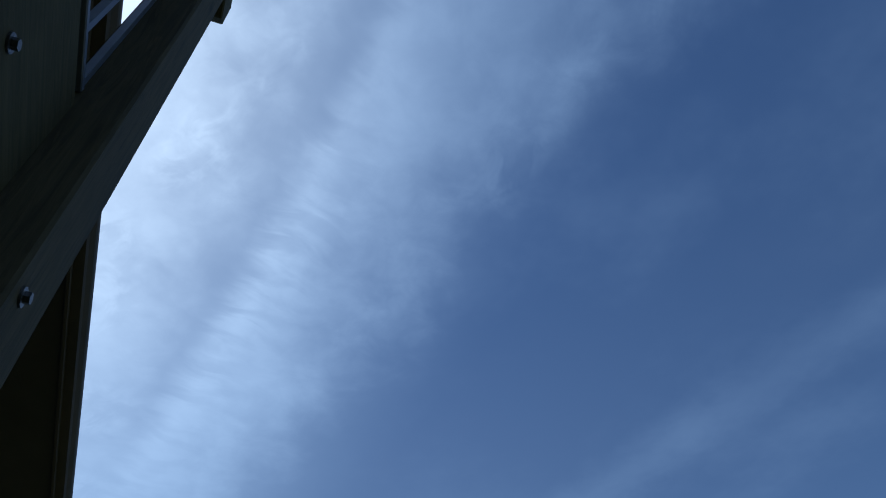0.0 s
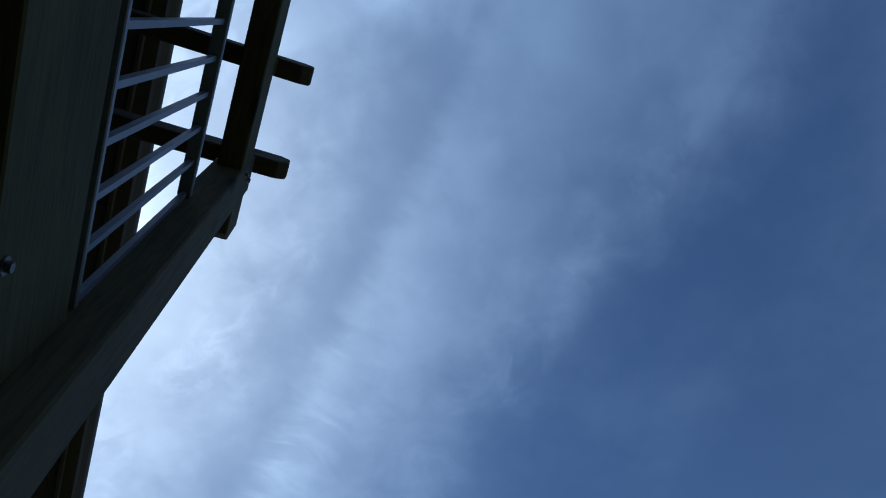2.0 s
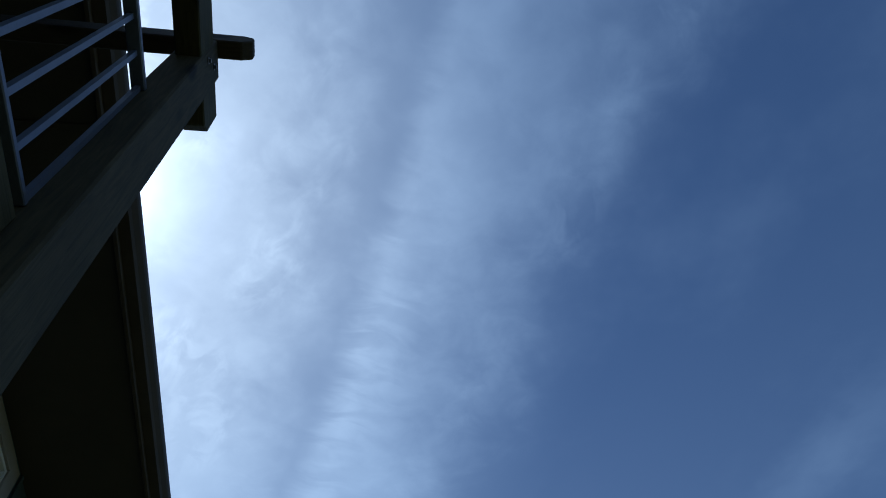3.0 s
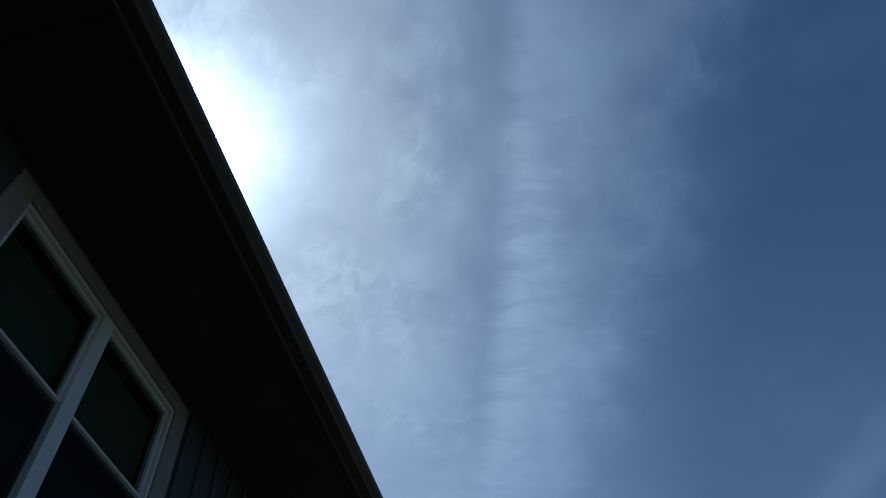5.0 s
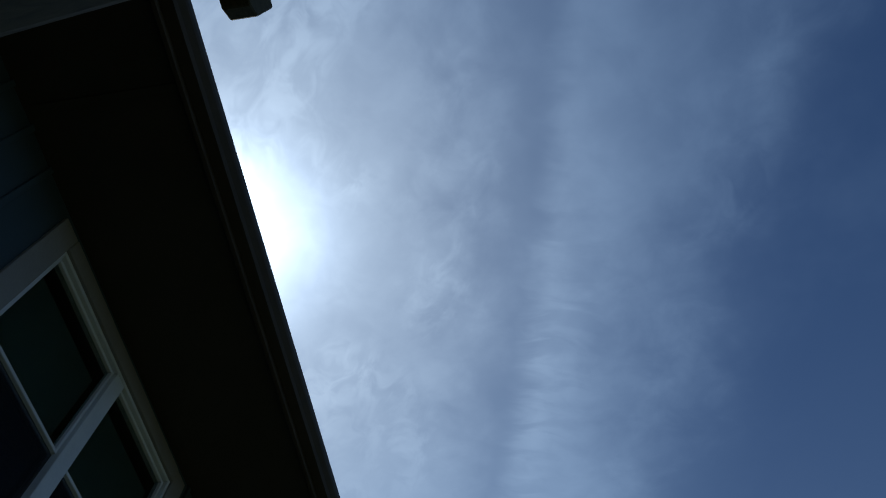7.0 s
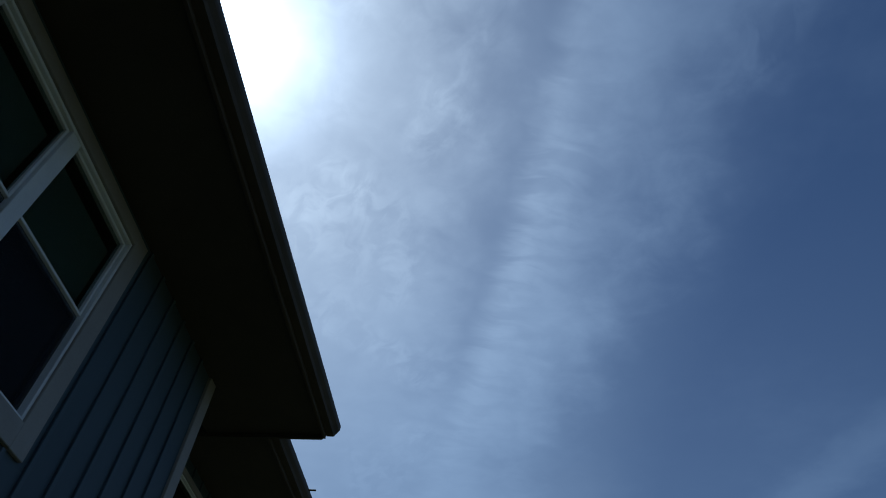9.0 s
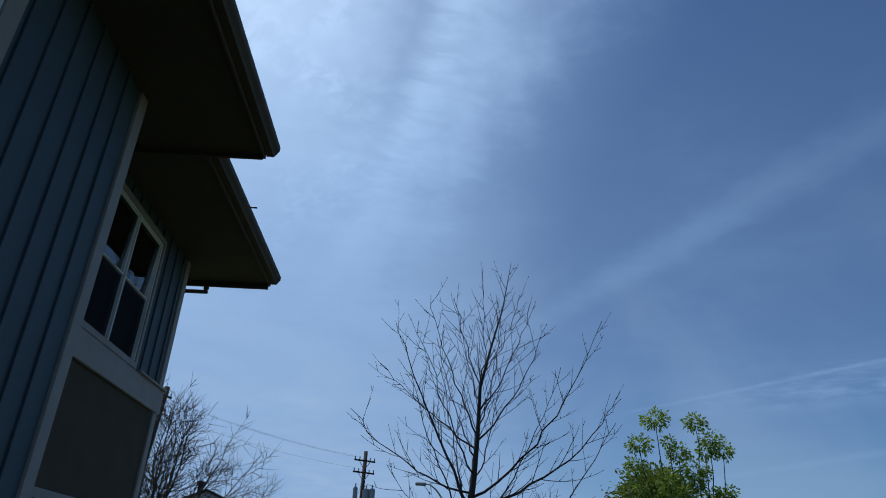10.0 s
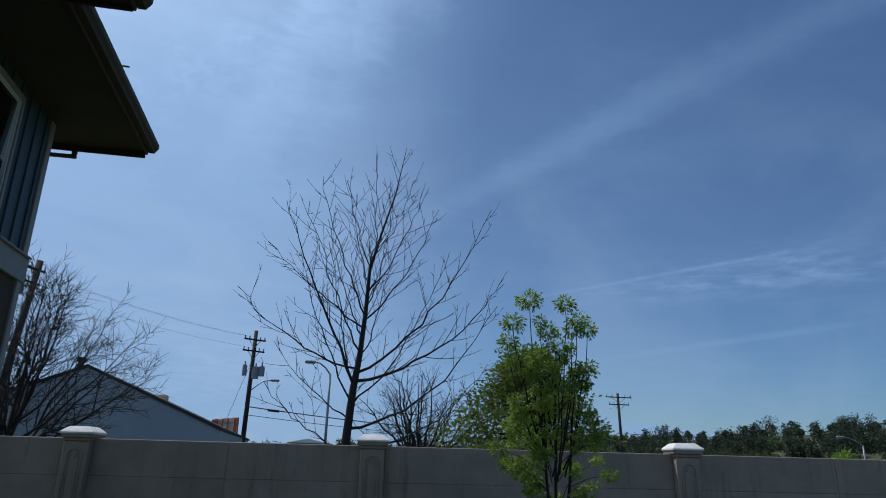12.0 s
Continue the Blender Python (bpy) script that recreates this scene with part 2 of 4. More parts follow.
M_SIDING = surface("blue_siding_paint", (0.057, 0.092, 0.114), (0.045, 0.074, 0.093), 0.6, 2.0, 40, 0.1, stretch=(1, 1, 0.3), random_tone=0.08)
M_TRIM = surface("pale_trim_paint", (0.335, 0.312, 0.288), (0.27, 0.25, 0.23), 0.6, 3.0, 70, 0.08)
M_WHITE = surface("white_vinyl", (0.78, 0.79, 0.80), (0.68, 0.70, 0.72), 0.4, 4.0, 60, 0.03)
M_PANEL = surface("brown_stucco", (0.082, 0.065, 0.042), (0.062, 0.049, 0.032), 0.9, 3.0, 180, 0.5)
M_SOFFIT = surface("brown_soffit_paint", (0.072, 0.060, 0.044), (0.054, 0.045, 0.033), 0.8, 2.0, 50, 0.1)
M_GUTTER = surface("dark_gutter_metal", (0.085, 0.066, 0.050), (0.060, 0.047, 0.036), 0.75, 3.0, 40, 0.05)
M_SHINGLE = surface("asphalt_shingle", (0.07, 0.068, 0.065), (0.04, 0.04, 0.04), 0.95, 8.0, 120, 0.5)
M_POST = wood("weathered_timber_upright", (0.090, 0.074, 0.040), (0.036, 0.030, 0.017), "z")
M_BEAM = wood("weathered_timber_beam", (0.092, 0.080, 0.040), (0.040, 0.036, 0.019), "y")
M_RAFTER = wood("weathered_timber_rafter", (0.08, 0.064, 0.046), (0.04, 0.033, 0.025), "x")
M_RAIL = surface("grey_blue_rail_paint", (0.17, 0.20, 0.27), (0.12, 0.14, 0.19), 0.4, 5.0, 60, 0.05, metal=0.3)
M_BOLT = surface("galvanised_bolt", (0.2, 0.2, 0.2), (0.12, 0.12, 0.12), 0.4, 30, 200, 0.1, metal=1.0)
M_GLASS = glass_material()


def screen_material():
    m = bpy.data.materials.new("insect_screen")
    m.use_nodes = True
    n = Nodes(m.node_tree)
    mesh = n.add("ShaderNodeBsdfDiffuse", Color=(0.022, 0.024, 0.03, 1))
    clear = n.add("ShaderNodeBsdfTransparent")
    mx = n.add("ShaderNodeMixShader", Fac=0.62)
    n.tree.links.new(clear.outputs[0], mx.inputs[1])
    n.tree.links.new(mesh.outputs[0], mx.inputs[2])
    n.add("ShaderNodeOutputMaterial", Surface=mx.outputs[0])
    return m


M_SCREEN = screen_material()
M_BLIND = surface("green_grey_blind", (0.40, 0.50, 0.44), (0.32, 0.41, 0.36), 0.8, 3, 60, 0.1, stretch=(1, 6, 0.5))
M_CURTAIN = surface("pale_curtain", (0.42, 0.44, 0.38), (0.28, 0.30, 0.26), 0.9, 3, 80, 0.1, stretch=(1, 8, 0.4))
M_ROOM = surface("room_plaster", (0.25, 0.24, 0.22), (0.20, 0.19, 0.18), 0.9, 2, 40, 0.05)


def stained_concrete(name, base, dark, stain):
    """Cast concrete with cloudy patches and dark run marks down its faces."""
    m = surface(name, base, dark, 0.9, 1.3, 60, 0.4, random_tone=0.10)
    n = Nodes(m.node_tree, clear=False)
    bs = next(k for k in n.tree.nodes if k.type == "BSDF_PRINCIPLED")
    col = bs.inputs["Base Color"].links[0].from_socket
    co = n.add("ShaderNodeTexCoord").outputs["Object"]
    runs = n.noise(n.add("ShaderNodeMapping", Vector=co, Scale=(5.0, 5.0, 0.35)).outputs[0], 1.0, 5.0, 0.65, 0.4)
    patch = n.noise(co, 0.9, 5.0, 0.6)
    fac = n.math("MULTIPLY", n.smooth(runs, 0.50, 0.72), n.math("MULTIPLY_ADD", n.smooth(patch, 0.40, 0.65), 0.55, 0.12))
    n.put(bs.inputs["Base Color"], n.mix(fac, col, stain))
    return m


M_CONCRETE = stained_concrete("cast_concrete", (0.33, 0.265, 0.212), (0.225, 0.184, 0.15), (0.075, 0.067, 0.058))
M_CAP = surface("pale_cap_concrete", (0.78, 0.77, 0.74), (0.64, 0.63, 0.60), 0.85, 5, 80, 0.3)
M_BARK = surface("dark_bark", (0.024, 0.020, 0.018), (0.013, 0.011, 0.010), 0.9, 6, 60, 0.5, stretch=(1, 1, 0.25))
M_TWIG = surface("grey_twig_bark", (0.040, 0.034, 0.029), (0.022, 0.019, 0.017), 0.9, 6, 60, 0.2)
M_LEAF = surface("spring_leaf", (0.25, 0.36, 0.045), (0.10, 0.18, 0.026), 0.5, 1.6, 9, 0.0, trans=0.48)
M_LEAF2 = surface("olive_leaf", (0.17, 0.235, 0.038), (0.075, 0.115, 0.024), 0.6, 0.7, 5, 0.0, trans=0.35)
M_LEAF3 = surface("far_wood_leaf", (0.042, 0.066, 0.030), (0.016, 0.028, 0.016), 0.8, 0.05, 0.3, 0.0, trans=0.2)
M_SCRUB = surface("scrub_leaf", (0.075, 0.10, 0.036), (0.032, 0.048, 0.02), 0.8, 0.08, 0.4, 0.0, trans=0.25)
M_GRASS = surface("dry_grass", (0.065, 0.078, 0.03), (0.04, 0.05, 0.02), 0.95, 0.3, 8, 0.4)
M_GREYWALL = surface("grey_metal_wall", (0.30, 0.33, 0.37), (0.25, 0.28, 0.32), 0.6, 0.6, 14, 0.1, stretch=(1, 1, 0.4))
M_DARKROOF = surface("dark_roof_edge", (0.03, 0.03, 0.033), (0.02, 0.02, 0.023), 0.8, 2, 30, 0.1)
M_RUST = surface("rusty_sheet", (0.60, 0.24, 0.10), (0.42, 0.15, 0.07), 0.8, 2.5, 20, 0.2, trans=0.45)
M_PALESHEET = surface("pale_fibre_sheet", (0.72, 0.60, 0.50), (0.58, 0.42, 0.33), 0.6, 2.5, 20, 0.1, trans=0.6)
M_POLE = surface("tarred_pole_wood", (0.034, 0.029, 0.025), (0.020, 0.017, 0.015), 0.9, 4, 40, 0.3, stretch=(1, 1, 0.2))
M_STEEL = surface("grey_steel", (0.28, 0.30, 0.32), (0.20, 0.21, 0.23), 0.5, 4, 50, 0.05, metal=0.6)
M_TANK = surface("grey_transformer_paint", (0.24, 0.27, 0.30), (0.18, 0.20, 0.23), 0.5, 4, 50, 0.05)
M_CABLE = surface("black_cable", (0.03, 0.03, 0.032), (0.02, 0.02, 0.02), 0.7, 4, 50, 0.0)
M_PALEROOF = surface("pale_far_roof", (0.75, 0.75, 0.74), (0.62, 0.62, 0.62), 0.7, 0.5, 6, 0.0)

# ---- mesh helpers ----


def part(name, bm, material, parent=None, label="", smooth=False):
    me = bpy.data.meshes.new(name)
    bm.to_mesh(me)
    bm.free()
    me.materials.append(material)
    if smooth:
        me.shade_smooth()
    ob = new(name, me)
    if parent:
        ob.parent = parent
    if label:
        ob["label"] = label
    return ob


def thing(name, label, category, at=(0, 0, 0), group="", kind=""):
    ob = new(name)
    ob.location = at
    return tagged(ob, label, category, group, kind)


def box(bm, x0, x1, y0, y1, z0, z1, bevel=0.0):
    vs = [bm.verts.new((x, y, z)) for x in (x0, x1) for y in (y0, y1) for z in (z0, z1)]
    fs = [(0, 1, 3, 2), (4, 6, 7, 5), (0, 4, 5, 1), (2, 3, 7, 6), (0, 2, 6, 4), (1, 5, 7, 3)]
    faces = [bm.faces.new([vs[i] for i in f]) for f in fs]
    if bevel:
        es = list({e for f in faces for e in f.edges})
        bmesh.ops.bevel(bm, geom=es, offset=bevel, segments=1, affect="EDGES")
    return bm


def boxes(*dims, bevel=0.0):
    bm = bmesh.new()
    for d in dims:
        box(bm, *d, bevel=bevel)
    return bm


def prism(profile, axis, a, b, bevel=0.0):
    """A closed profile of (p, q) pairs drawn along an axis from a to b. axis y: (x, z); axis x: (y, z); axis z: (x, y)."""
    bm = bmesh.new()
    def put(p, q, s):
        return {"y": (p, s, q), "x": (s, p, q), "z": (p, q, s)}[axis]
    ring = [[bm.verts.new(put(p, q, s)) for p, q in profile] for s in (a, b)]
    k = len(profile)
    bm.faces.new(ring[0])
    bm.faces.new(ring[1][::-1])
    for i in range(k):
        bm.faces.new((ring[0][i], ring[1][i], ring[1][(i + 1) % k], ring[0][(i + 1) % k]))
    bmesh.ops.recalc_face_normals(bm, faces=bm.faces)
    if bevel:
        bmesh.ops.bevel(bm, geom=list(bm.edges), offset=bevel, segments=1, affect="EDGES")
    return bm


class Tubes:
    """Collects tapered tubes, and any loose faces, into one mesh."""

    def __init__(self):
        self.v, self.f = [], []

    def tube(self, pts, radii, sides=5):
        pts = [Vector(p) for p in pts]
        base = len(self.v)
        side = None
        for i, p in enumerate(pts):
            d = (pts[min(i + 1, len(pts) - 1)] - pts[max(i - 1, 0)]).normalized()
            if side is None:
                side = d.orthogonal().normalized()
            side = (side - d * side.dot(d)).normalized()
            up = d.cross(side)
            for k in range(sides):
                a = 2 * math.pi * k / sides
                self.v.append(tuple(p + (side * math.cos(a) + up * math.sin(a)) * radii[i]))
        for i in range(len(pts) - 1):
            for k in range(sides):
                a, b = base + i * sides + k, base + i * sides + (k + 1) % sides
                self.f.append((a, b, b + sides, a + sides))
        self.f.append(tuple(base + k for k in range(sides))[::-1])
        self.f.append(tuple(base + (len(pts) - 1) * sides + k for k in range(sides)))

    def face(self, pts):
        base = len(self.v)
        self.v += [tuple(p) for p in pts]
        self.f.append(tuple(range(base, base + len(pts))))

    def leaf(self, p, d, size, rng):
        """A small pointed leaf, folded on its midrib."""
        d = Vector(d).normalized()
        s = d.orthogonal().normalized()
        s.rotate(Matrix.Rotation(rng.uniform(0, 6.28), 3, d))
        w = s.cross(d)
        a, b = p + d * size * 0.5 + s * size * 0.26 + w * size * 0.1, p + d * size * 0.5 - s * size * 0.26 + w * size * 0.1
        tip = p + d * size
        base = len(self.v)
        self.v += [tuple(p), tuple(a), tuple(tip), tuple(b)]
        self.f += [(base, base + 1, base + 2), (base, base + 2, base + 3)]

    def make(self, name, material, parent=None, label="", smooth=True):
        me = bpy.data.meshes.new(name)
        me.from_pydata(self.v, [], self.f)
        me.materials.append(material)
        if smooth:
            me.shade_smooth()
        ob = new(name, me)
        if parent:
            ob.parent = parent
        if label:
            ob["label"] = label
        return ob


# ---- ground and far hills ----


def height(x, y):
    """Flat round the house, rising to a wooded ridge in the distance."""
    r = math.hypot(x, y)
    az = math.degrees(math.atan2(x, y))
    side = 0.50 + 0.75 * max(0.0, min(1.0, (az - 5.0) / 35.0)) if -120 < az < 140 else 0.5
    rise = max(0.0, min(1.0, (r - 70.0) / 130.0))
    rise = rise * rise * (3 - 2 * rise)
    return side * 9.0 * rise + 1.2 * rise * noise.noise((x * 0.015, y * 0.015, 0.3))


def build_ground():
    bm = bmesh.new()
    rings = [0.0, 3, 6, 12, 24, 45, 70, 85, 100, 120, 140, 160, 180, 200, 260, 400, 800, 2500]
    steps = 96
    last = None
    for r in rings:
        if r == 0:
            last = [bm.verts.new((0, 0, 0))]
            continue
        ring = []
        for k in range(steps):
            a = 2 * math.pi * k / steps
            x, y = r * math.sin(a), r * math.cos(a)
            ring.append(bm.verts.new((x, y, height(x, y))))
        for k in range(steps):
            j = (k + 1) % steps
            if len(last) == 1:
                bm.faces.new((last[0], ring[j], ring[k]))
            else:
                bm.faces.new((last[k], last[j], ring[j], ring[k]))
        last = ring
    bmesh.ops.recalc_face_normals(bm, faces=bm.faces)
    ob = part("ground", bm, M_GRASS)
    tagged(ob, "dry grassy ground running out to low hills", "ground", kind="structure")


build_ground()

# ---- house ----
X1, X2 = -2.755, -3.39          # the two faces of the wall, the second set back
Y_CORNER, Y_END = 5.00, 8.47   # where the first face ends, and the house's end
SOFFIT = 5.475
BATTEN = 0.2555
house = thing("house", "two-storey house with blue board-and-batten siding and pale trim", "house")


def wall_with_holes(name, x_out, thick, y0, y1, z0, z1, holes, material, label=""):
    """A wall that faces +x, built of blocks round its window openings (y0, y1, z0, z1)."""
    bm = bmesh.new()
    ys = sorted({y0, y1, *(h[0] for h in holes), *(h[1] for h in holes)})
    zs = sorted({z0, z1, *(h[2] for h in holes), *(h[3] for h in holes)})
    for a, b in zip(ys, ys[1:]):
        for c, d in zip(zs, zs[1:]):
            if not any(h[0] <= a and b <= h[1] and h[2] <= c and d <= h[3] for h in holes):
                box(bm, x_out - thick, x_out, a, b, c, d)
    bmesh.ops.remove_doubles(bm, verts=bm.verts, dist=1e-4)
    return part(name, bm, material, house, label)


W1 = (1.25, 3.12, 3.75, 5.295)
W2 = (6.00, 7.54, 3.78, 5.27)
W3 = (6.02, 7.53, 0.83, 2.185)
wall_with_holes("wall", X1, 0.16, -9.0, Y_CORNER, 1.62, SOFFIT, [W1], M_SIDING, "blue siding with upright battens")
wall_with_holes("wall", X1, 0.16, -9.0, Y_CORNER, 0.0, 1.62, [], M_PANEL, "dark brown stucco lower wall")
wall_with_holes("wall", X2, 0.16, Y_CORNER, Y_END, 3.44, SOFFIT, [W2], M_SIDING, "blue siding above the brown panel")
wall_with_holes("wall", X2, 0.16, Y_CORNER, Y_END, 0.0, 3.44, [W3], M_PANEL, "dark brown stucco panel")
part("wall", boxes((X2 + 0.002, X1 - 0.162, Y_CORNER - 0.16, Y_CORNER - 0.002, 0.0, SOFFIT)), M_SIDING, house, "short blue return wall")
part("wall", boxes((-11.0, X2 - 0.16, Y_END - 0.16, Y_END, 0.0, SOFFIT)), M_SIDING, house, "end wall in blue siding")
part("wall", boxes((-11.0, X1 - 0.16, -9.0, -8.84, 0.0, SOFFIT)), M_SIDING, house, "end wall in blue siding")
part("wall", boxes((-11.16, -11.0, -9.0, Y_END, 0.0, SOFFIT)), M_SIDING, house, "back wall in blue siding")
part("inner_wall", boxes((-5.6, -5.5, -8.8, Y_END - 0.2, 0.0, SOFFIT)), M_ROOM, house, "plain plaster wall inside")
part("inner_floor", boxes((-5.5, X2 - 0.17, -8.8, Y_END - 0.2, 2.95, 3.10)), M_ROOM, house, "floor between the storeys")
part("ceiling", boxes((-11.0, X2 - 0.17, -8.8, Y_END - 0.17, SOFFIT - 0.10, SOFFIT)), M_ROOM, house, "plaster ceiling")

# trim boards, proud of the siding
def trim(name, *d, label="", bevel=0.004, material=None):
    return part(name, boxes(d, bevel=bevel), material or M_TRIM, house, label)


P1, P2 = X1 + 0.028, X2 + 0.028
trim("corner_board", X1 - 0.10, P1, Y_CORNER - 0.115, Y_CORNER + 0.026, 0.0, SOFFIT - 0.004)
trim("corner_board", X2 - 0.10, P2 - 0.004, Y_END - 0.10, Y_END + 0.026, 3.705, SOFFIT - 0.004)
trim("corner_board", X2 - 0.10, P2 - 0.004, Y_END - 0.09, Y_END + 0.026, 0.0, 3.415)
trim("band_board", X2, P2 + 0.012, Y_CORNER + 0.03, Y_END + 0.06, 3.42, 3.70, label="pale band board between the storeys")
trim("band_cap", X2, P2 + 0.045, 7.66, Y_END + 0.05, 3.702, 3.728, label="thin drip cap on the band")
trim("band_board", X1, P1 - 0.004, -9.0, Y_CORNER - 0.12, 1.372, 1.64, label="pale band board below the siding")
trim("band_cap", X1, P1 + 0.02, -9.0, Y_CORNER - 0.118, 1.642, 1.668)

# upright battens on the siding, all but under the window casings
def battens(x, y_from, y_to, pitch, z0, z1, holes):
    made = {}
    y = y_from
    while y < y_to:
        spans = [(z0, z1)]
        for h in holes:
            if h[0] - 0.03 < y < h[1] + 0.03:
                spans = [(z0, h[2]), (h[3], z1)]
        for a, b in spans:
            if b - a < 0.03:
                continue
            key = (round(a, 3), round(b, 3))
            if key in made:
                ob = new("batten", made[key])
                ob.parent = house
            else:
                ob = part("batten", boxes((0.0, 0.020, -0.019, 0.019, a, b), bevel=0.003), M_SIDING, house)
                made[key] = ob.data
            ob.location = (x + 0.0005, y, 0)
        y += pitch


battens(X1, -8.9, Y_CORNER - 0.15, BATTEN, 1.67, SOFFIT - 0.003, [(W1[0] - 0.16, W1[1] + 0.16, W1[2] - 0.17, W1[3] + 0.17)])
battens(X2, 5.2, Y_END - 0.12, BATTEN, 3.73, SOFFIT - 0.003, [(W2[0] - 0.06, W2[1] + 0.06, 3.73, W2[3] + 0.07)])

# window casings
def casing(x, h, w, head, foot):
    y0, y1, z0, z1 = h
    trim("casing", x, x + 0.03, y0 - w, y0, z0 - foot, z1 + head)
    trim("casing", x, x + 0.03, y1, y1 + w, z0 - foot, z1 + head)
    trim("casing", x, x + 0.034, y0 + 0.001, y1 - 0.001, z1, z1 + head)
    trim("casing", x, x + 0.034, y0 + 0.001, y1 - 0.001, z0 - foot, z0)


casing(X1, W1, 0.155, 0.115, 0.16)
casing(X2, W2, 0.05, 0.06, 0.07)
trim("head_board", X2, X2 + 0.045, W3[0] - 0.06, W3[1] + 0.07, W3[3], W3[3] + 0.085, label="pale head board over the window")
trim("casing", X2, X2 + 0.035, W3[1], W3[1] + 0.06, 0.80, W3[3] - 0.002)
trim("casing", X2, X2 + 0.035, W3[0] - 0.06, W3[0], 0.80, W3[3] - 0.002)


def frame_boxes(x0, x1, y0, y1, z0, z1, t):
    return boxes((x0, x1, y0, y0 + t, z0, z1), (x0, x1, y1 - t, y1, z0, z1), (x0, x1, y0 + t, y1 - t, z0, z0 + t), (x0, x1, y0 + t, y1 - t, z1 - t, z1), bevel=0.003)


def window(x, h, middle, meet, jamb, label, screens=True, bar=0.028, lean=0.0):
    """A pair of hung windows: outer frame, centre post, an upper and a lower sash each with its pane."""
    y0, y1, z0, z1 = h
    w = new("window")
    w.parent = house
    w["label"] = label
    part("frame", frame_boxes(x - 0.09, x + 0.012, y0, y1, z0, z1, jamb), M_WHITE, w)
    part("mullion", boxes((x - 0.09, x + 0.01, middle[0], middle[1], z0 + jamb, z1 - jamb), bevel=0.004), M_WHITE, w)
    for a, b in ((y0 + jamb, middle[0]), (middle[1], y1 - jamb)):
        for c, d, back in ((meet, z1 - jamb, 0.030), (z0 + jamb, meet, 0.055)):
            s = part("sash", frame_boxes(x - back - 0.03, x - back + 0.014, a + 0.002, b - 0.002, c + 0.002, d - 0.002, bar), M_WHITE, w)
            p = part("pane", boxes((x - back - 0.012, x - back - 0.008, a + bar - 0.001, b - bar + 0.001, c + bar - 0.001, d - bar + 0.001)), M_GLASS, w, "dark reflecting glass")
            p.visible_shadow = False
            if lean and back < 0.04:
                pivot = Matrix.Translation((x - back - 0.01, 0, (c + d) / 2))
                p.matrix_basis = pivot @ Matrix.Rotation(radians(lean), 4, "Y") @ pivot.inverted()
            if screens and back > 0.04:
                sc = part("insect_screen", boxes((x - 0.030, x - 0.0285, a + 0.012, b - 0.012, c + 0.012, d - 0.012)), M_SCREEN, w, "fine dark insect screen")
    return w


window(X1, W1, (2.135, 2.25), 4.545, 0.026, "white twin hung window under the eave", bar=0.021)
window(X2, W2, (6.815, 6.835), 4.53, 0.014, "white four-light window with sky in its glass", bar=0.013, lean=3.3)
window(X2, W3, (6.785, 6.818), 1.50, 0.03, "white ground-floor window with curtains", bar=0.02)

# what stands behind the glass
def folds(name, x, y0, y1, z0, z1, material, label, category, depth=0.03, pitch=0.11):
    bm = bmesh.new()
    n = max(8, int((y1 - y0) / pitch * 8))
    cols = []
    for i in range(n + 1):
        y = y0 + (y1 - y0) * i / n
        dx = depth * math.sin(2 * math.pi * y / pitch) * (0.8 + 0.3 * math.sin(y * 9))
        cols.append((bm.verts.new((x + dx, y, z0)), bm.verts.new((x + dx * 0.5, y, z1))))
    for a, b in zip(cols, cols[1:]):
        bm.faces.new((a[0], b[0], b[1], a[1]))
    ob = part(name, bm, material, smooth=True)
    mod = ob.modifiers.new("thickness", "SOLIDIFY")
    mod.thickness = 0.003
    return tagged(ob, label, category)


def blind(y0, y1, z0, z1):
    b = thing("roller_blind", "grey-green roller blind hanging inside the upper window", "blind", group="window blinds")
    part("fabric", boxes((X1 - 0.105, X1 - 0.102, y0, y1, z0, z1)), M_BLIND, b)
    part("roller", rounded_bm((X1 - 0.15, y0, z1 + 0.02), (X1 - 0.15, y1, z1 + 0.02), 0.025), M_BLIND, b)
    part("bottom_bar", boxes((X1 - 0.112, X1 - 0.096, y0, y1, z0 - 0.02, z0), bevel=0.003), M_WHITE, b)


def rounded_bm(p, q, r, sides=10):
    bm = bmesh.new()
    d = Vector(q) - Vector(p)
    m = Matrix.Translation((Vector(p) + Vector(q)) / 2) @ d.to_track_quat("Z", "Y").to_matrix().to_4x4()
    bmesh.ops.create_cone(bm, cap_ends=True, segments=sides, radius1=r, radius2=r, depth=d.length, matrix=m)
    return bm


blind(1.31, 2.10, 3.85, 5.17)
blind(2.27, 3.07, 3.85, 5.17)
folds("curtain", X2 - 0.24, 6.90, 7.55, 0.80, 2.30, M_CURTAIN, "pale curtain drawn inside the ground-floor window", "curtain")
folds("curtain", X2 - 0.24, 6.12, 6.36, 0.80, 2.30, M_CURTAIN, "pale curtain gathered inside the ground-floor window", "curtain")

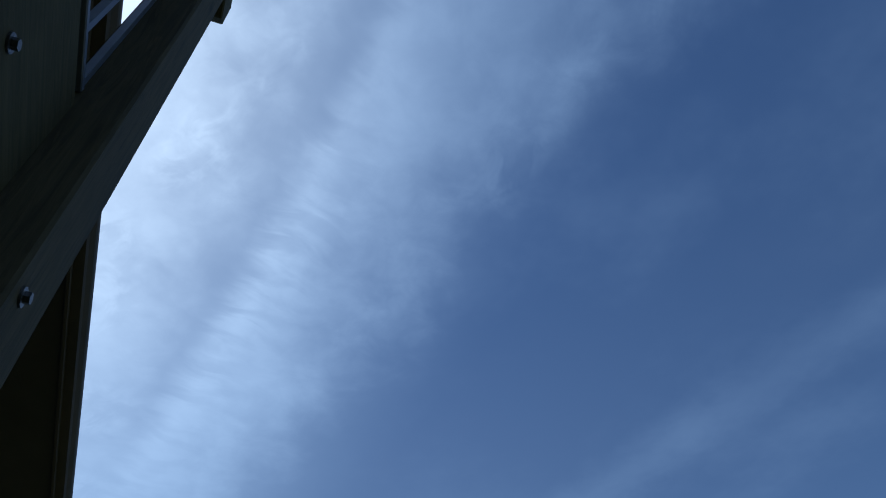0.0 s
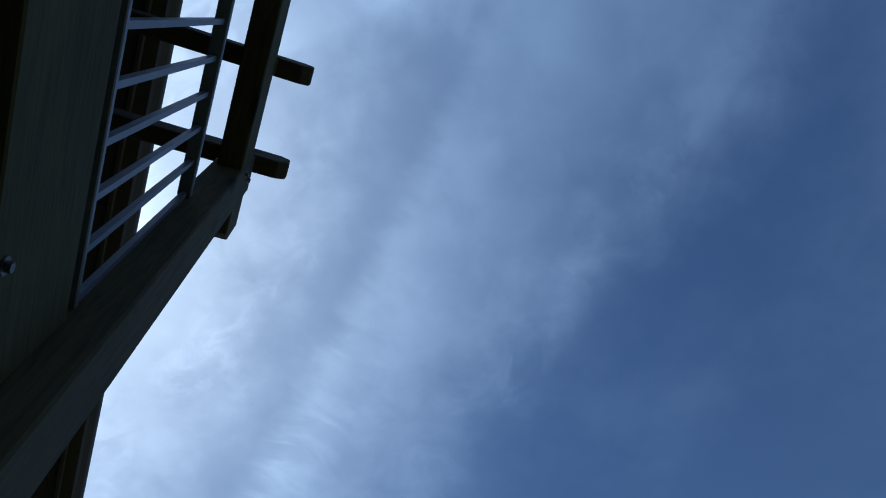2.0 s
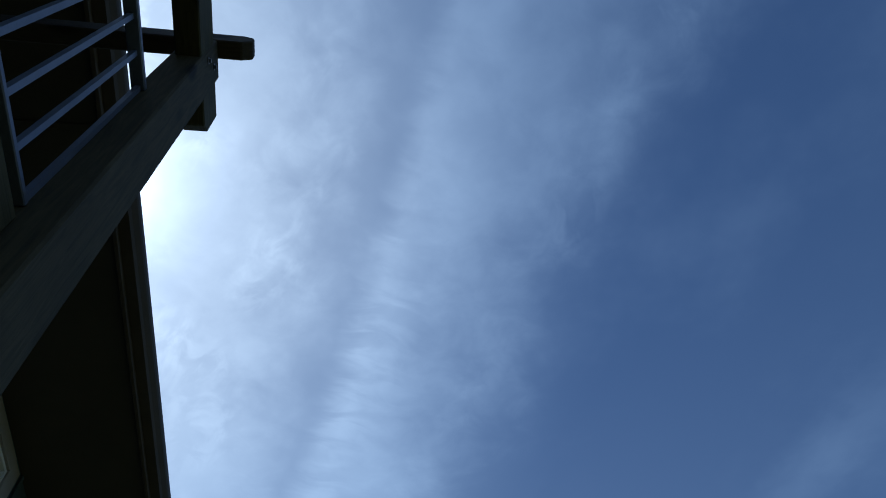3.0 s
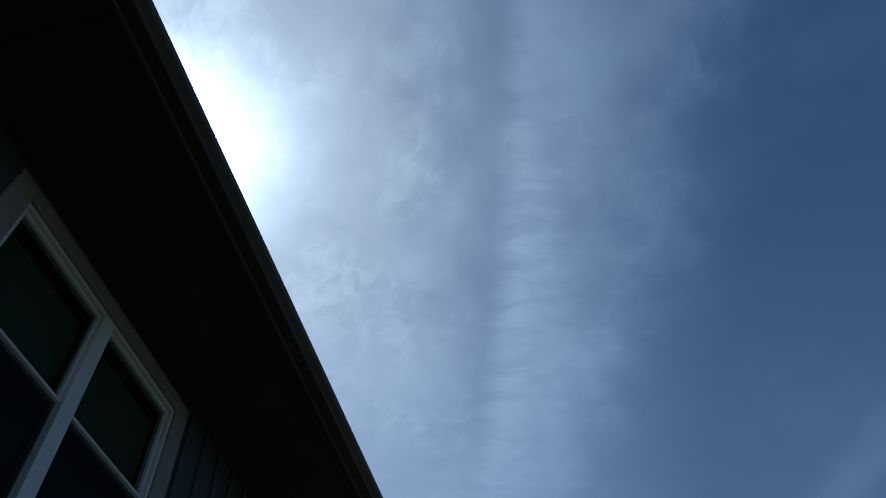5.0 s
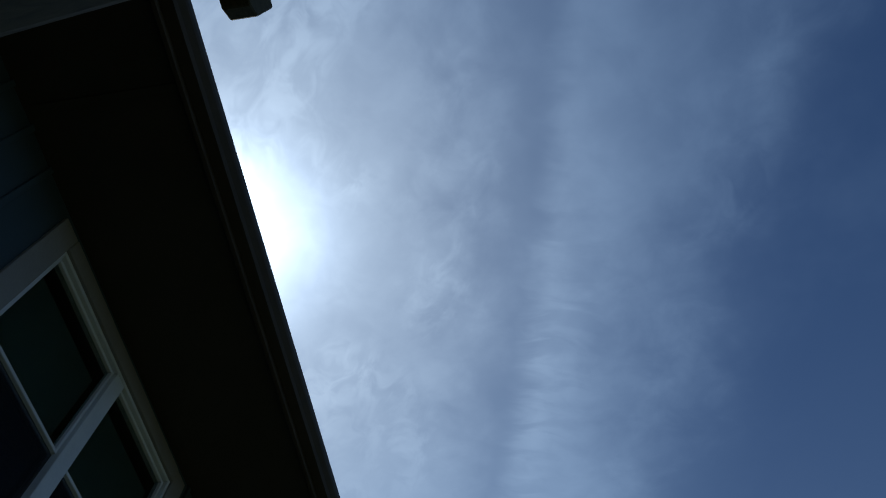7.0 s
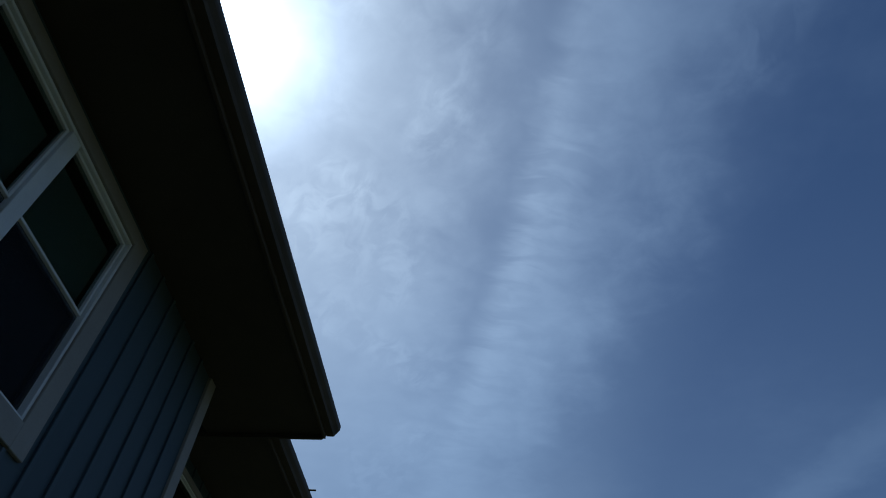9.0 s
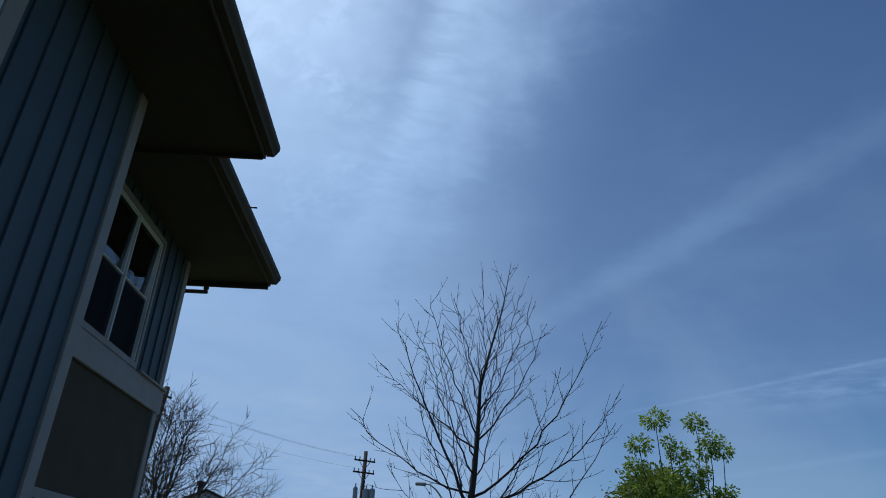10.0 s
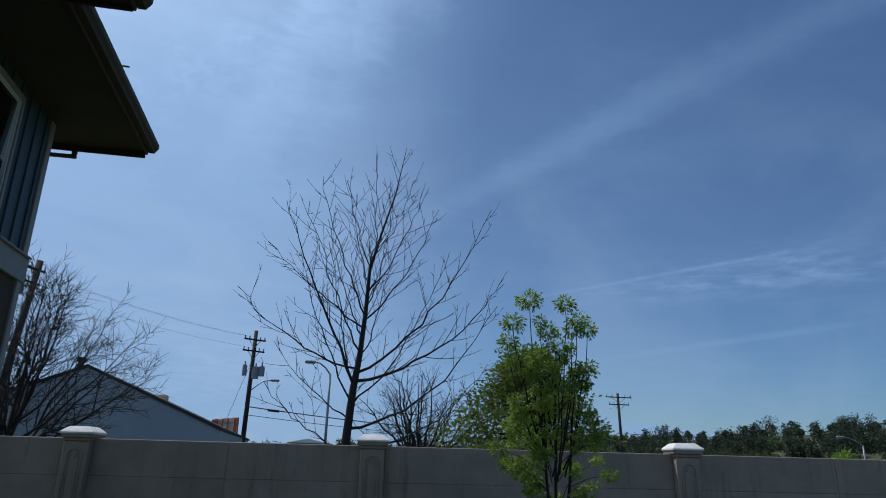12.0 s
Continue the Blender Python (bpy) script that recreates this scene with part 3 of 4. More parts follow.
# roofs: two eaves at one height, the second set back with its wall
def eave(y0, y1, x_edge, x_wall, rise_to, joints=(), drop=0.045):
    """Boxed soffit, fascia, gutter and roof slope along the front, from y0 to y1."""
    r = new("roof")
    r.parent = house
    r["label"] = "dark brown boxed eave with gutter"
    lip = 0.125
    part("soffit", boxes((x_wall - 0.3, x_edge - lip - 0.03, y0, y1 - 0.03, SOFFIT, SOFFIT + 0.02)), M_SOFFIT, r)
    part("fascia", boxes((x_edge - lip - 0.03, x_edge - lip, y0, y1, SOFFIT - 0.035, SOFFIT + 0.17), bevel=0.004), M_GUTTER, r)
    e = x_edge - lip
    prof = [(e + 0.002, SOFFIT + 0.005), (e + 0.075, SOFFIT + 0.005), (e + 0.088, SOFFIT + 0.03), (e + 0.118, SOFFIT + 0.062), (x_edge, SOFFIT + 0.08), (x_edge, SOFFIT + 0.125), (x_edge - 0.012, SOFFIT + 0.125), (x_edge - 0.014, SOFFIT + 0.09), (e + 0.078, SOFFIT + 0.04), (e + 0.068, SOFFIT + 0.017), (e + 0.014, SOFFIT + 0.017), (e + 0.014, SOFFIT + 0.12), (e + 0.002, SOFFIT + 0.12)]
    part("gutter", prism(prof, "y", y0, y1 + 0.01), M_GUTTER, r, "dark metal gutter")
    part("gutter_end", prism([(e + 0.002, SOFFIT + 0.004), (e + 0.076, SOFFIT + 0.004), (x_edge, SOFFIT + 0.08), (x_edge, SOFFIT + 0.126), (e + 0.002, SOFFIT + 0.126)], "y", y1 + 0.0105, y1 + 0.0135), M_GUTTER, r)
    run = x_edge - 0.10 - rise_to
    part("slope", prism([(x_edge - 0.10, SOFFIT + 0.175), (rise_to, SOFFIT + 0.175 + run * 0.36), (rise_to, SOFFIT + 0.225 + run * 0.36), (x_edge - 0.10, SOFFIT + 0.20)], "y", y0, y1), M_SHINGLE, r, "dark asphalt shingles")
    part("rake_board", prism([(e - 0.03, SOFFIT - drop), (rise_to, SOFFIT - drop), (rise_to, SOFFIT + 0.17 + run * 0.36), (e - 0.03, SOFFIT + 0.16)], "y", y1 - 0.03, y1 - 0.001), M_SOFFIT, r)
    for y in joints:
        part("soffit_batten", boxes((x_wall + 0.035, x_edge - lip - 0.032, y - 0.02, y + 0.02, SOFFIT - 0.012, SOFFIT - 0.001), bevel=0.003), M_SOFFIT, r)
    return r


eave(-9.4, 5.81, -1.69, X1, -6.9, (0.45, -3.2))
eave(5.82, 9.08, -2.27, X2, -6.9, drop=0.085)
part("roof", prism([(-6.9, SOFFIT + 1.9), (-12.0, SOFFIT + 0.1), (-12.0, SOFFIT + 0.05), (-6.9, SOFFIT + 1.8)], "y", -9.4, 9.18), M_SHINGLE, house, "dark asphalt shingles on the back slope")


part("gutter_strap", boxes((-2.272, -2.19, 7.06, 7.085, 5.585, 5.598), bevel=0.003), M_GUTTER, house, "loose gutter strap sticking out")

# rainwater pipe at the far end
dp = new("downspout")
dp.parent = house
dp["label"] = "dark metal rainwater elbow under the eave"
part("elbow", boxes((-3.62, -3.15, 8.70, 8.76, 5.145, 5.19), bevel=0.012), M_GUTTER, dp)
part("drop", boxes((-3.21, -3.15, 8.695, 8.755, 5.1905, 5.25), bevel=0.01), M_GUTTER, dp)
part("pipe", boxes((-3.68, -3.60, 8.53, 8.60, 0.05, 5.19), bevel=0.012), M_GUTTER, dp)
part("neck", boxes((-3.68, -3.60, 8.60, 8.70, 5.12, 5.187), bevel=0.012), M_GUTTER, dp)

# ---- balcony and pergola ----
PX0, PX1, PY0, PY1 = -1.145, -1.005, -0.30, -0.115   # corner post
BACK = -3.9
balcony = thing("balcony", "weathered timber balcony with metal railing and pergola rafters", "balcony")
RIM_X = -1.10


def post(y0, y1):
    return part("post", boxes((PX0, PX1, y0, y1, 0.0, 4.72), bevel=0.007), M_POST, balcony, "thick weathered timber post")


post(PY0, PY1)
post(BACK + 0.05, BACK + 0.205)


def beam_profile(y_end, z0, z1, cut, rise):
    """Side view of a beam whose end is cut off at a slant below."""
    return [(BACK, z0), (y_end - cut, z0), (y_end, z0 + rise), (y_end, z1), (BACK, z1)]


part("rim_board", boxes((RIM_X - 0.045, RIM_X, BACK, PY0 - 0.002, 2.36, 2.73), bevel=0.004), M_BEAM, balcony, "knotty rim board")
part("deck_beam", prism(beam_profile(0.31, 2.16, 2.356, 0.08, 0.10), "x", -1.25, -1.148, bevel=0.005), M_BEAM, balcony, "deck beam with slanted end")
part("pergola_beam", prism(beam_profile(0.06, 4.36, 4.66, 0.05, 0.06), "x", -1.122, -1.012, bevel=0.006), M_BEAM, balcony, "pergola beam with chamfered end")
for k in range(8):
    y = -0.30 - 0.485 * k
    prof = [(-2.72, 4.724), (-0.895, 4.724), (-0.845, 4.76), (-0.845, 4.835), (-0.895, 4.87), (-2.72, 4.87)]
    part("rafter", prism(prof, "y", y, y + 0.09, bevel=0.006), M_RAFTER, balcony)
for k in range(8):
    part("packer", boxes((-1.10, -1.01, -0.29 - 0.485 * k, -0.22 - 0.485 * k, 4.662, 4.722)), M_BEAM, balcony) if k else None
part("ledger", boxes((-2.755 + 0.024, -2.69, BACK, 0.0, 4.55, 4.722), bevel=0.004), M_BEAM, balcony)
for k in range(11):
    x = -1.148 - 0.142 * k
    part("deck_board", boxes((x - 0.137, x, BACK, 0.0, 2.665, 2.70), bevel=0.003), M_BEAM, balcony)
for k in range(10):
    y = -0.06 - 0.42 * k
    part("joist", boxes((-2.73, -1.148, y, y + 0.045, 2.36, 2.662), bevel=0.003), M_RAFTER, balcony)

railing = new("railing")
railing.parent = balcony
railing["label"] = "grey-blue painted metal railing"
RAIL_X = -1.118
part("top_rail", boxes((RAIL_X - 0.024, RAIL_X + 0.024, BACK + 0.21, PY0 - 0.002, 3.772, 3.800), bevel=0.004), M_RAIL, railing)
part("bottom_rail", boxes((RAIL_X - 0.014, RAIL_X + 0.014, BACK + 0.21, PY0 - 0.002, 2.785, 2.805), bevel=0.003), M_RAIL, railing)
first = part("baluster", boxes((RAIL_X - 0.009, RAIL_X + 0.009, -0.009, 0.009, 2.805, 3.772)), M_RAIL, railing)
first.location.y = -0.312
for k in range(1, 28):
    b = new("baluster", first.data)
    b.parent = railing
    b.location.y = -0.312 - 0.1235 * k

for (x, y, z) in ((PX1, -0.25, 2.20), (PX1, -0.26, 4.47), (PX1, -0.20, 4.60), (RIM_X, -0.558, 2.40), (RIM_X, -1.6, 2.45)):
    bolt = part("bolt", rounded_bm((x - 0.004, y, z), (x + 0.004, y, z), 0.017, 12), M_BOLT, balcony, "galvanised bolt and washer")
    part("nut", rounded_bm((x + 0.0045, y, z), (x + 0.014, y, z), 0.010, 6), M_BOLT, bolt)

# ---- fence ----
fence = thing("concrete_fence", "grey precast concrete fence with capped pillars", "fence")
F0, FS = Vector((1.36, 14.30, -0.055)), Vector((1, -0.128, 0)).normalized()
FN = Vector((-FS.y, FS.x, 0))
FENCE_TURN = math.degrees(math.atan2(FS.y, FS.x))
FENCE_TOP = 1.92
STEP = 5.72


def placed(ob, p):
    ob.matrix_basis = pose(p.x, p.y, p.z, 0, 0, FENCE_TURN)
    return ob


def pillar_parts():
    shaft = bmesh.new()
    box(shaft, -0.24, 0.24, -0.24, 0.24, 0.0, 1.86, bevel=0.012)
    body = part("pillar", shaft, M_CONCRETE, fence, "square concrete pillar with sunk face")
    # a raised moulding with a rounded head on the face
    pts = [(-0.145, 0.15), (-0.145, 1.58)] + [(-0.145 * math.cos(a), 1.58 + 0.145 * math.sin(a)) for a in (0.4, 0.8, 1.2, 1.57, 1.94, 2.34, 2.74)] + [(0.145, 1.58), (0.145, 0.15)]
    t = Tubes()
    t.tube([(x, -0.242, z) for x, z in pts], [0.02] * len(pts), 6)
    t.tube([(x * 0.62, -0.24, 0.2 + (z - 0.15) * 0.93) for x, z in pts], [0.013] * len(pts), 5)
    mould = t.make("moulding", M_CONCRETE, body)
    rosette = part("rosette", rounded_bm((0, -0.265, 1.61), (0, -0.235, 1.61), 0.05, 12), M_CONCRETE, body)
    part("collar", boxes((-0.265, 0.265, -0.265, 0.265, 1.861, 1.92), (-0.30, 0.30, -0.30, 0.30, 1.921, 1.984), bevel=0.008), M_CONCRETE, body, "stepped moulding under the cap")
    cap = bmesh.new()
    levels = [(0.30, 1.985), (0.322, 2.000), (0.322, 2.025), (0.30, 2.05), (0.21, 2.125), (0.19, 2.135)]
    last = None
    for h, z in levels:
        ring = [cap.verts.new((sx * h, sy * h, z)) for sx, sy in ((-1, -1), (1, -1), (1, 1), (-1, 1))]
        if last:
            for k in range(4):
                cap.faces.new((last[k], last[(k + 1) % 4], ring[(k + 1) % 4], ring[k]))
        else:
            cap.faces.new(ring[::-1])
        last = ring
    cap.faces.new(last)
    part("cap", cap, M_CAP, body, "pale moulded cap")
    return body


base_pillar = pillar_parts()
placed(base_pillar, F0)
for k in (-4, -3, -2, -1, 1, 2, 3, 4, 5):
    copy_thing(base_pillar, pose(*(F0 + FS * STEP * k * (1.115 if k > 0 else 1.0)), 0, 0, FENCE_TURN))


def fence_panel(a, b):
    """One slab of two courses; a shallow joint runs between the courses."""
    lower, upper = bmesh.new(), bmesh.new()
    box(lower, a + 0.002, b - 0.002, -0.06, 0.06, 0.0, 1.2175, bevel=0.006)
    box(upper, a + 0.002, b - 0.002, -0.057, 0.057, 1.218, FENCE_TOP, bevel=0.012)
    for bm in (lower, upper):
        placed(part("panel", bm, M_CONCRETE, fence), F0)


stations = [STEP * k * (1.115 if k > 0 else 1.0) for k in range(-4, 6)]
for a, b in zip(stations, stations[1:]):
    for i in range(2):
        s, e = a + 0.24, b - 0.24
        fence_panel(s + (e - s) * i / 2, s + (e - s) * (i + 1) / 2)

# ---- trees ----


def bend(p, d, length, steps, rng, curl, lift):
    """A wandering branch line from p along d; lift turns it slowly upwards."""
    pts, d = [Vector(p)], Vector(d).normalized()
    for _ in range(steps):
        d = (d + Vector((rng.gauss(0, curl), rng.gauss(0, curl), rng.gauss(0, curl) + lift))).normalized()
        pts.append(pts[-1] + d * length / steps)
    return pts


def twigs(t, pts, r0, level, rng, density, length, lift, tips=None, spread=0.9):
    """Side shoots along a branch, each with shoots of its own until level is 0."""
    total = sum((b - a).length for a, b in zip(pts, pts[1:]))
    count = max(1, int(total * density))
    for i in range(count):
        f = rng.uniform(0.22, 0.98) * (len(pts) - 1)
        k = int(f)
        p = pts[k].lerp(pts[k + 1], f - k)
        d = (pts[k + 1] - pts[k]).normalized()
        side = d.orthogonal().normalized()
        side.rotate(Matrix.Rotation(rng.uniform(0, 2 * math.pi), 3, d))
        out = d * rng.uniform(0.5, 1.0) + side * spread * rng.uniform(0.5, 1.0)
        ln = length * rng.uniform(0.45, 1.1) * (1.15 - 0.5 * f / len(pts))
        r = max(0.0075, r0 * 0.40 * (1 - 0.6 * f / len(pts)))
        line = bend(p, out, ln, 5, rng, 0.06, lift)
        t.tube(line, [r * (1 - 0.75 * j / 5) for j in range(6)], 4 if level else 3)
        if tips is not None and level == 0:
            tips.append((line[-1], (line[-1] - line[-2]).normalized()))
            tips.append((line[3], (line[3] - line[2]).normalized()))
        if level:
            twigs(t, line, r, level - 1, rng, density * 1.5, length * 0.45, lift, tips, spread)


def shoots(t, pts, r0, rng, count, length, level):
    """Long straight shoots that leave a limb at a slant and turn up, each with short spurs."""
    for i in range(count):
        f = (0.16 + 0.80 * (i + rng.random() * 0.8) / count) * (len(pts) - 1)
        k = min(int(f), len(pts) - 2)
        p, d = pts[k].lerp(pts[k + 1], f - k), (pts[k + 1] - pts[k]).normalized()
        side = d.orthogonal().normalized()
        side.rotate(Matrix.Rotation(i * 2.4 + rng.uniform(-0.5, 0.5), 3, d))
        out = d + side * rng.uniform(0.6, 1.15) + Vector((0, 0, 0.15))
        far = f / (len(pts) - 1)
        ln = length * rng.uniform(0.45, 1.0) * (1.1 - 0.55 * far)
        r = max(0.0085, r0 * (1.0 - 0.7 * far) * 0.40)
        line = bend(p, out, ln, 6, rng, 0.045, 0.065 if level else 0.03)
        t.tube(line, [max(0.005, r * (1 - 0.6 * j / 6)) for j in range(7)], 4 if level else 3)
        if level:
            shoots(t, line, r, rng, max(1, int(ln * 2.5)), ln * 0.42, level - 1)


def big_bare_tree():
    rng = random.Random(11)
    x, y = 0.92, 16.6
    tree = thing("bare_tree", "tall leafless young tree with many upswept branches", "tree", (x, y, 0))
    trunk = Tubes()
    line = [Vector(p) for p in ((0, 0, 0), (0.0, 0, 1.2), (0.0, 0, 2.0), (0.09, 0, 3.2), (0.20, 0.02, 4.0), (0.28, 0, 5.1), (0.32, 0, 6.2), (0.57, 0, 7.2), (0.88, 0, 8.3), (1.12, 0, 9.7))]
    trunk.tube(line, [0.125, 0.112, 0.104, 0.09, 0.07, 0.054, 0.042, 0.030, 0.018, 0.006], 10)
    trunk.make("trunk", M_BARK, tree, "dark trunk")
    # main limbs: start height, side reach, depth, top height, early rise, thickness
    spec = [(3.3, -2.0, 0.5, 8.1, 0.52, 0.056), (3.7, -2.8, -0.5, 5.4, 0.12, 0.040), (2.5, -1.9, 0.9, 4.4, 0.35, 0.030), (1.8, -2.0, -0.7, 3.2, 0.30, 0.027),
            (4.7, -2.3, 0.3, 6.8, 0.42, 0.034), (5.0, -1.15, -0.6, 8.4, 0.36, 0.036), (6.1, -0.5, 0.3, 8.7, 0.40, 0.026), (3.4, 3.9, 0.4, 6.2, 0.18, 0.060),
            (3.6, 3.2, -0.8, 7.8, 0.22, 0.050), (4.9, 2.05, 0.6, 8.2, 0.38, 0.040), (2.3, 3.5, -0.4, 5.4, 0.10, 0.054), (1.8, 3.6, 0.8, 4.1, 0.04, 0.048),
            (5.6, 1.45, -0.5, 8.3, 0.40, 0.030), (4.1, -1.4, -1.6, 7.3, 0.40, 0.034), (6.6, 1.25, 0.3, 8.9, 0.42, 0.022), (2.9, -1.5, 0.2, 6.6, 0.45, 0.036), (2.8, 2.4, 0.2, 6.9, 0.30, 0.038)]
    for i in range(7):
        z0, a = 2.7 + 0.6 * i, 1.3 + i * 2.7
        reach = 2.3 - 0.22 * i
        spec.append((z0, math.cos(a) * reach * 0.55, math.sin(a) * reach, z0 + 2.5 + rng.random(), 0.32, 0.036 - 0.002 * i))
    for z0, dx, dy, z1, early, r in spec:
        k = next(i for i in range(len(line) - 1) if line[i + 1].z > z0)
        p0 = line[k].lerp(line[k + 1], (z0 - line[k].z) / (line[k + 1].z - line[k].z))
        p2 = Vector((dx, dy, z1)) + Vector((p0.x * 0.3, 0, 0))
        p1 = p0 + Vector((dx * 0.58, dy * 0.6, (z1 - z0) * early))
        pts = []
        for i in range(13):
            q = i / 12
            pts.append(p0 * (1 - q) ** 2 + p1 * 2 * q * (1 - q) + p2 * q * q + Vector((rng.gauss(0, 0.03), rng.gauss(0, 0.03), rng.gauss(0, 0.025))) * (i > 0))
        limb = Tubes()
        limb.tube(pts, [max(0.007, r * 0.74 * (1 - 0.88 * (i / 12) ** 0.8)) for i in range(13)], 6)
        total = sum((q - p).length for p, q in zip(pts, pts[1:]))
        shoots(limb, pts, r * 0.8, rng, int(total * 3.1), 1.45, 1)
        limb.make("limb", M_BARK, tree)
    leader = Tubes()
    shoots(leader, line[4:], 0.04, rng, 30, 1.6, 1)
    leader.make("crown", M_BARK, tree)


def twiggy_tree(name, label, x, y, h, reach, stems, seed, density=3.2, r=0.05, material=None):
    """A bare, finely branched tree, wider than high."""
    rng = random.Random(seed)
    tree = thing(name, label, "tree", (x, y, 0), group="bare trees behind the fence")
    trunk = Tubes()
    trunk.tube([(0, 0, 0), (0.05, 0, h * 0.2), (0.0, 0.05, h * 0.34)], [r * 2.2, r * 1.8, r * 1.5], 8)
    trunk.make("trunk", M_BARK, tree)
    for i in range(stems):
        a = 2 * math.pi * (i + rng.random() * 0.7) / stems
        tilt = rng.uniform(0.15, 1.0)
        p0 = Vector((0, 0, h * rng.uniform(0.10, 0.34)))
        p2 = Vector((math.cos(a) * reach * tilt, math.sin(a) * reach * tilt, h * (1.0 - 0.42 * tilt * tilt) * rng.uniform(0.85, 1.0)))
        p1 = p0.lerp(p2, 0.5) + Vector((math.cos(a), math.sin(a), 0.2)) * reach * 0.10
        pts = [p0 * (1 - s) ** 2 + p1 * 2 * s * (1 - s) + p2 * s * s + Vector((rng.gauss(0, 0.04), rng.gauss(0, 0.04), rng.gauss(0, 0.03))) * (s > 0) for s in [j / 8 for j in range(9)]]
        t = Tubes()
        t.tube(pts, [r * (1 - 0.85 * j / 8) for j in range(9)], 5)
        twigs(t, pts, r, 1, rng, density, h * 0.24, 0.03, spread=1.1)
        t.make("limb", material or M_TWIG, tree)


def sapling():
    rng = random.Random(5)
    x, y = 3.22, 9.0
    tree = thing("young_leafy_tree", "slender young tree with fresh bright green leaf tufts", "tree", (x, y, 0))
    # crown tips: side, depth, height, tuft size
    heads = [(-0.23, 0.05, 3.78, 0.19), (-0.50, -0.04, 3.42, 0.17), (-0.56, 0.02, 3.16, 0.15), (0.28, -0.02, 3.74, 0.16), (0.50, 0.08, 3.54, 0.17), (0.56, -0.10, 3.36, 0.14),
             (0.06, 0.12, 3.36, 0.17), (0.13, -0.16, 3.08, 0.21), (0.60, 0.05, 2.84, 0.16), (-0.16, -0.05, 2.98, 0.18), (-0.06, 0.10, 3.50, 0.10), (0.38, 0.0, 3.36, 0.12)]
    tufts = []
    for k, (bx, tx) in enumerate(((0.0, -0.08), (0.06, 0.10), (0.20, 0.34))):
        trunk = Tubes()
        trunk.tube([(bx * 0.4, 0.03 * k, 0), (bx, 0.05 * k - 0.05, 0.6), ((bx + tx) / 2, 0, 1.3), (tx, 0.03, 2.1), (tx * 1.25, 0, 2.8)], [0.030, 0.026, 0.021, 0.015, 0.008], 8)
        trunk.make("trunk", M_BARK, tree)
    for dx, dy, top, size in heads:
        p0 = Vector((0.35 * dx, dy * 0.3, rng.uniform(1.3, 2.0)))
        p2 = Vector((dx, dy, top))
        p1 = Vector((dx * 0.85, dy, p0.z + (top - p0.z) * 0.5))
        pts = [p0 * (1 - q) ** 2 + p1 * 2 * q * (1 - q) + p2 * q * q + Vector((rng.gauss(0, 0.01), rng.gauss(0, 0.01), 0)) for q in [j / 8 for j in range(9)]]
        stem = Tubes()
        stem.tube(pts, [0.013 * (1 - 0.65 * j / 8) for j in range(9)], 5)
        tufts.append((p2, size))
        stem.make("stem", M_BARK, tree)
    growth = Tubes()
    for i in range(92):
        z = 0.72 + 2.25 * ((i + rng.random()) / 92)
        half = 0.40 + 0.34 * math.sin(min(1.0, (z - 0.6) / 1.5) * 2.6)
        px = rng.uniform(-half, half) * (1.0 if z > 1.4 else 0.85) + (0.16 if z < 1.5 else 0.02)
        py = rng.uniform(-0.45, 0.45) * half
        root = Vector((px * 0.25 + 0.05, py * 0.2, z - rng.uniform(0.15, 0.4)))
        tip = Vector((px, py, z))
        growth.tube([root, root.lerp(tip, 0.5) + Vector((0, 0, 0.04)), tip], [0.007, 0.005, 0.003], 4)
        tufts.append((tip, rng.uniform(0.08, 0.155) * (0.85 if z < 1.5 else 1.0)))
    growth.make("side_growth", M_BARK, tree)
    leaves = Tubes()
    for p, size in tufts:
        for i in range(int(11500 * size * size)):
            d = Vector((rng.gauss(0, 1), rng.gauss(0, 1), rng.gauss(0.05, 0.75))).normalized()
            q = p + Vector((d.x, d.y, d.z * 0.8)) * size * rng.uniform(0.25, 1.0)
            leaves.leaf(q, d + Vector((0, 0, -0.35)), rng.uniform(0.028, 0.06), rng)
    leaves.make("crown", M_LEAF, tree, "fresh green leaves in tufts", smooth=False)


def leafy_tree(name, label, x, y, h, reach, low, seed, count, leaf, material, category="tree", clumps=90):
    """A full tree: trunk, limbs, and leaf clumps spread unevenly through its crown."""
    rng = random.Random(seed)
    tree = thing(name, label, category, (x, y, height(x, y)))
    t, lv = Tubes(), Tubes()
    t.tube([(0, 0, 0), (0.05, 0, h * 0.4), (0, 0.05, h * 0.9)], [h * 0.025, h * 0.018, h * 0.004], 7)
    for i in range(clumps):
        z = low + (h - low) * rng.random() ** 0.85
        f = (z - low) / (h - low)
        rr = reach * (0.55 + 0.45 * math.sin(3.0 * f + 0.5)) * (1.05 - 0.75 * f) * 1.25
        a = rng.uniform(0, 6.28)
        q = Vector((math.cos(a) * rr * rng.uniform(0.35, 1), math.sin(a) * rr * rng.uniform(0.35, 1), z))
        s = reach * rng.uniform(0.12, 0.26)
        if i % 3 == 0:
            t.tube([(0, 0, max(0.3, z - rr * 0.5)), q.lerp(Vector((0, 0, z)), 0.4), q], [h * 0.008, h * 0.005, h * 0.002], 4)
        for j in range(count // clumps):
            d = Vector((rng.gauss(0, 1), rng.gauss(0, 1), rng.gauss(0, 0.6)))
            lv.leaf(q + d * s * 0.55, d, leaf * rng.uniform(0.6, 1.2), rng)
    t.make("trunk", M_BARK, tree)
    lv.make("crown", material, tree, smooth=False)


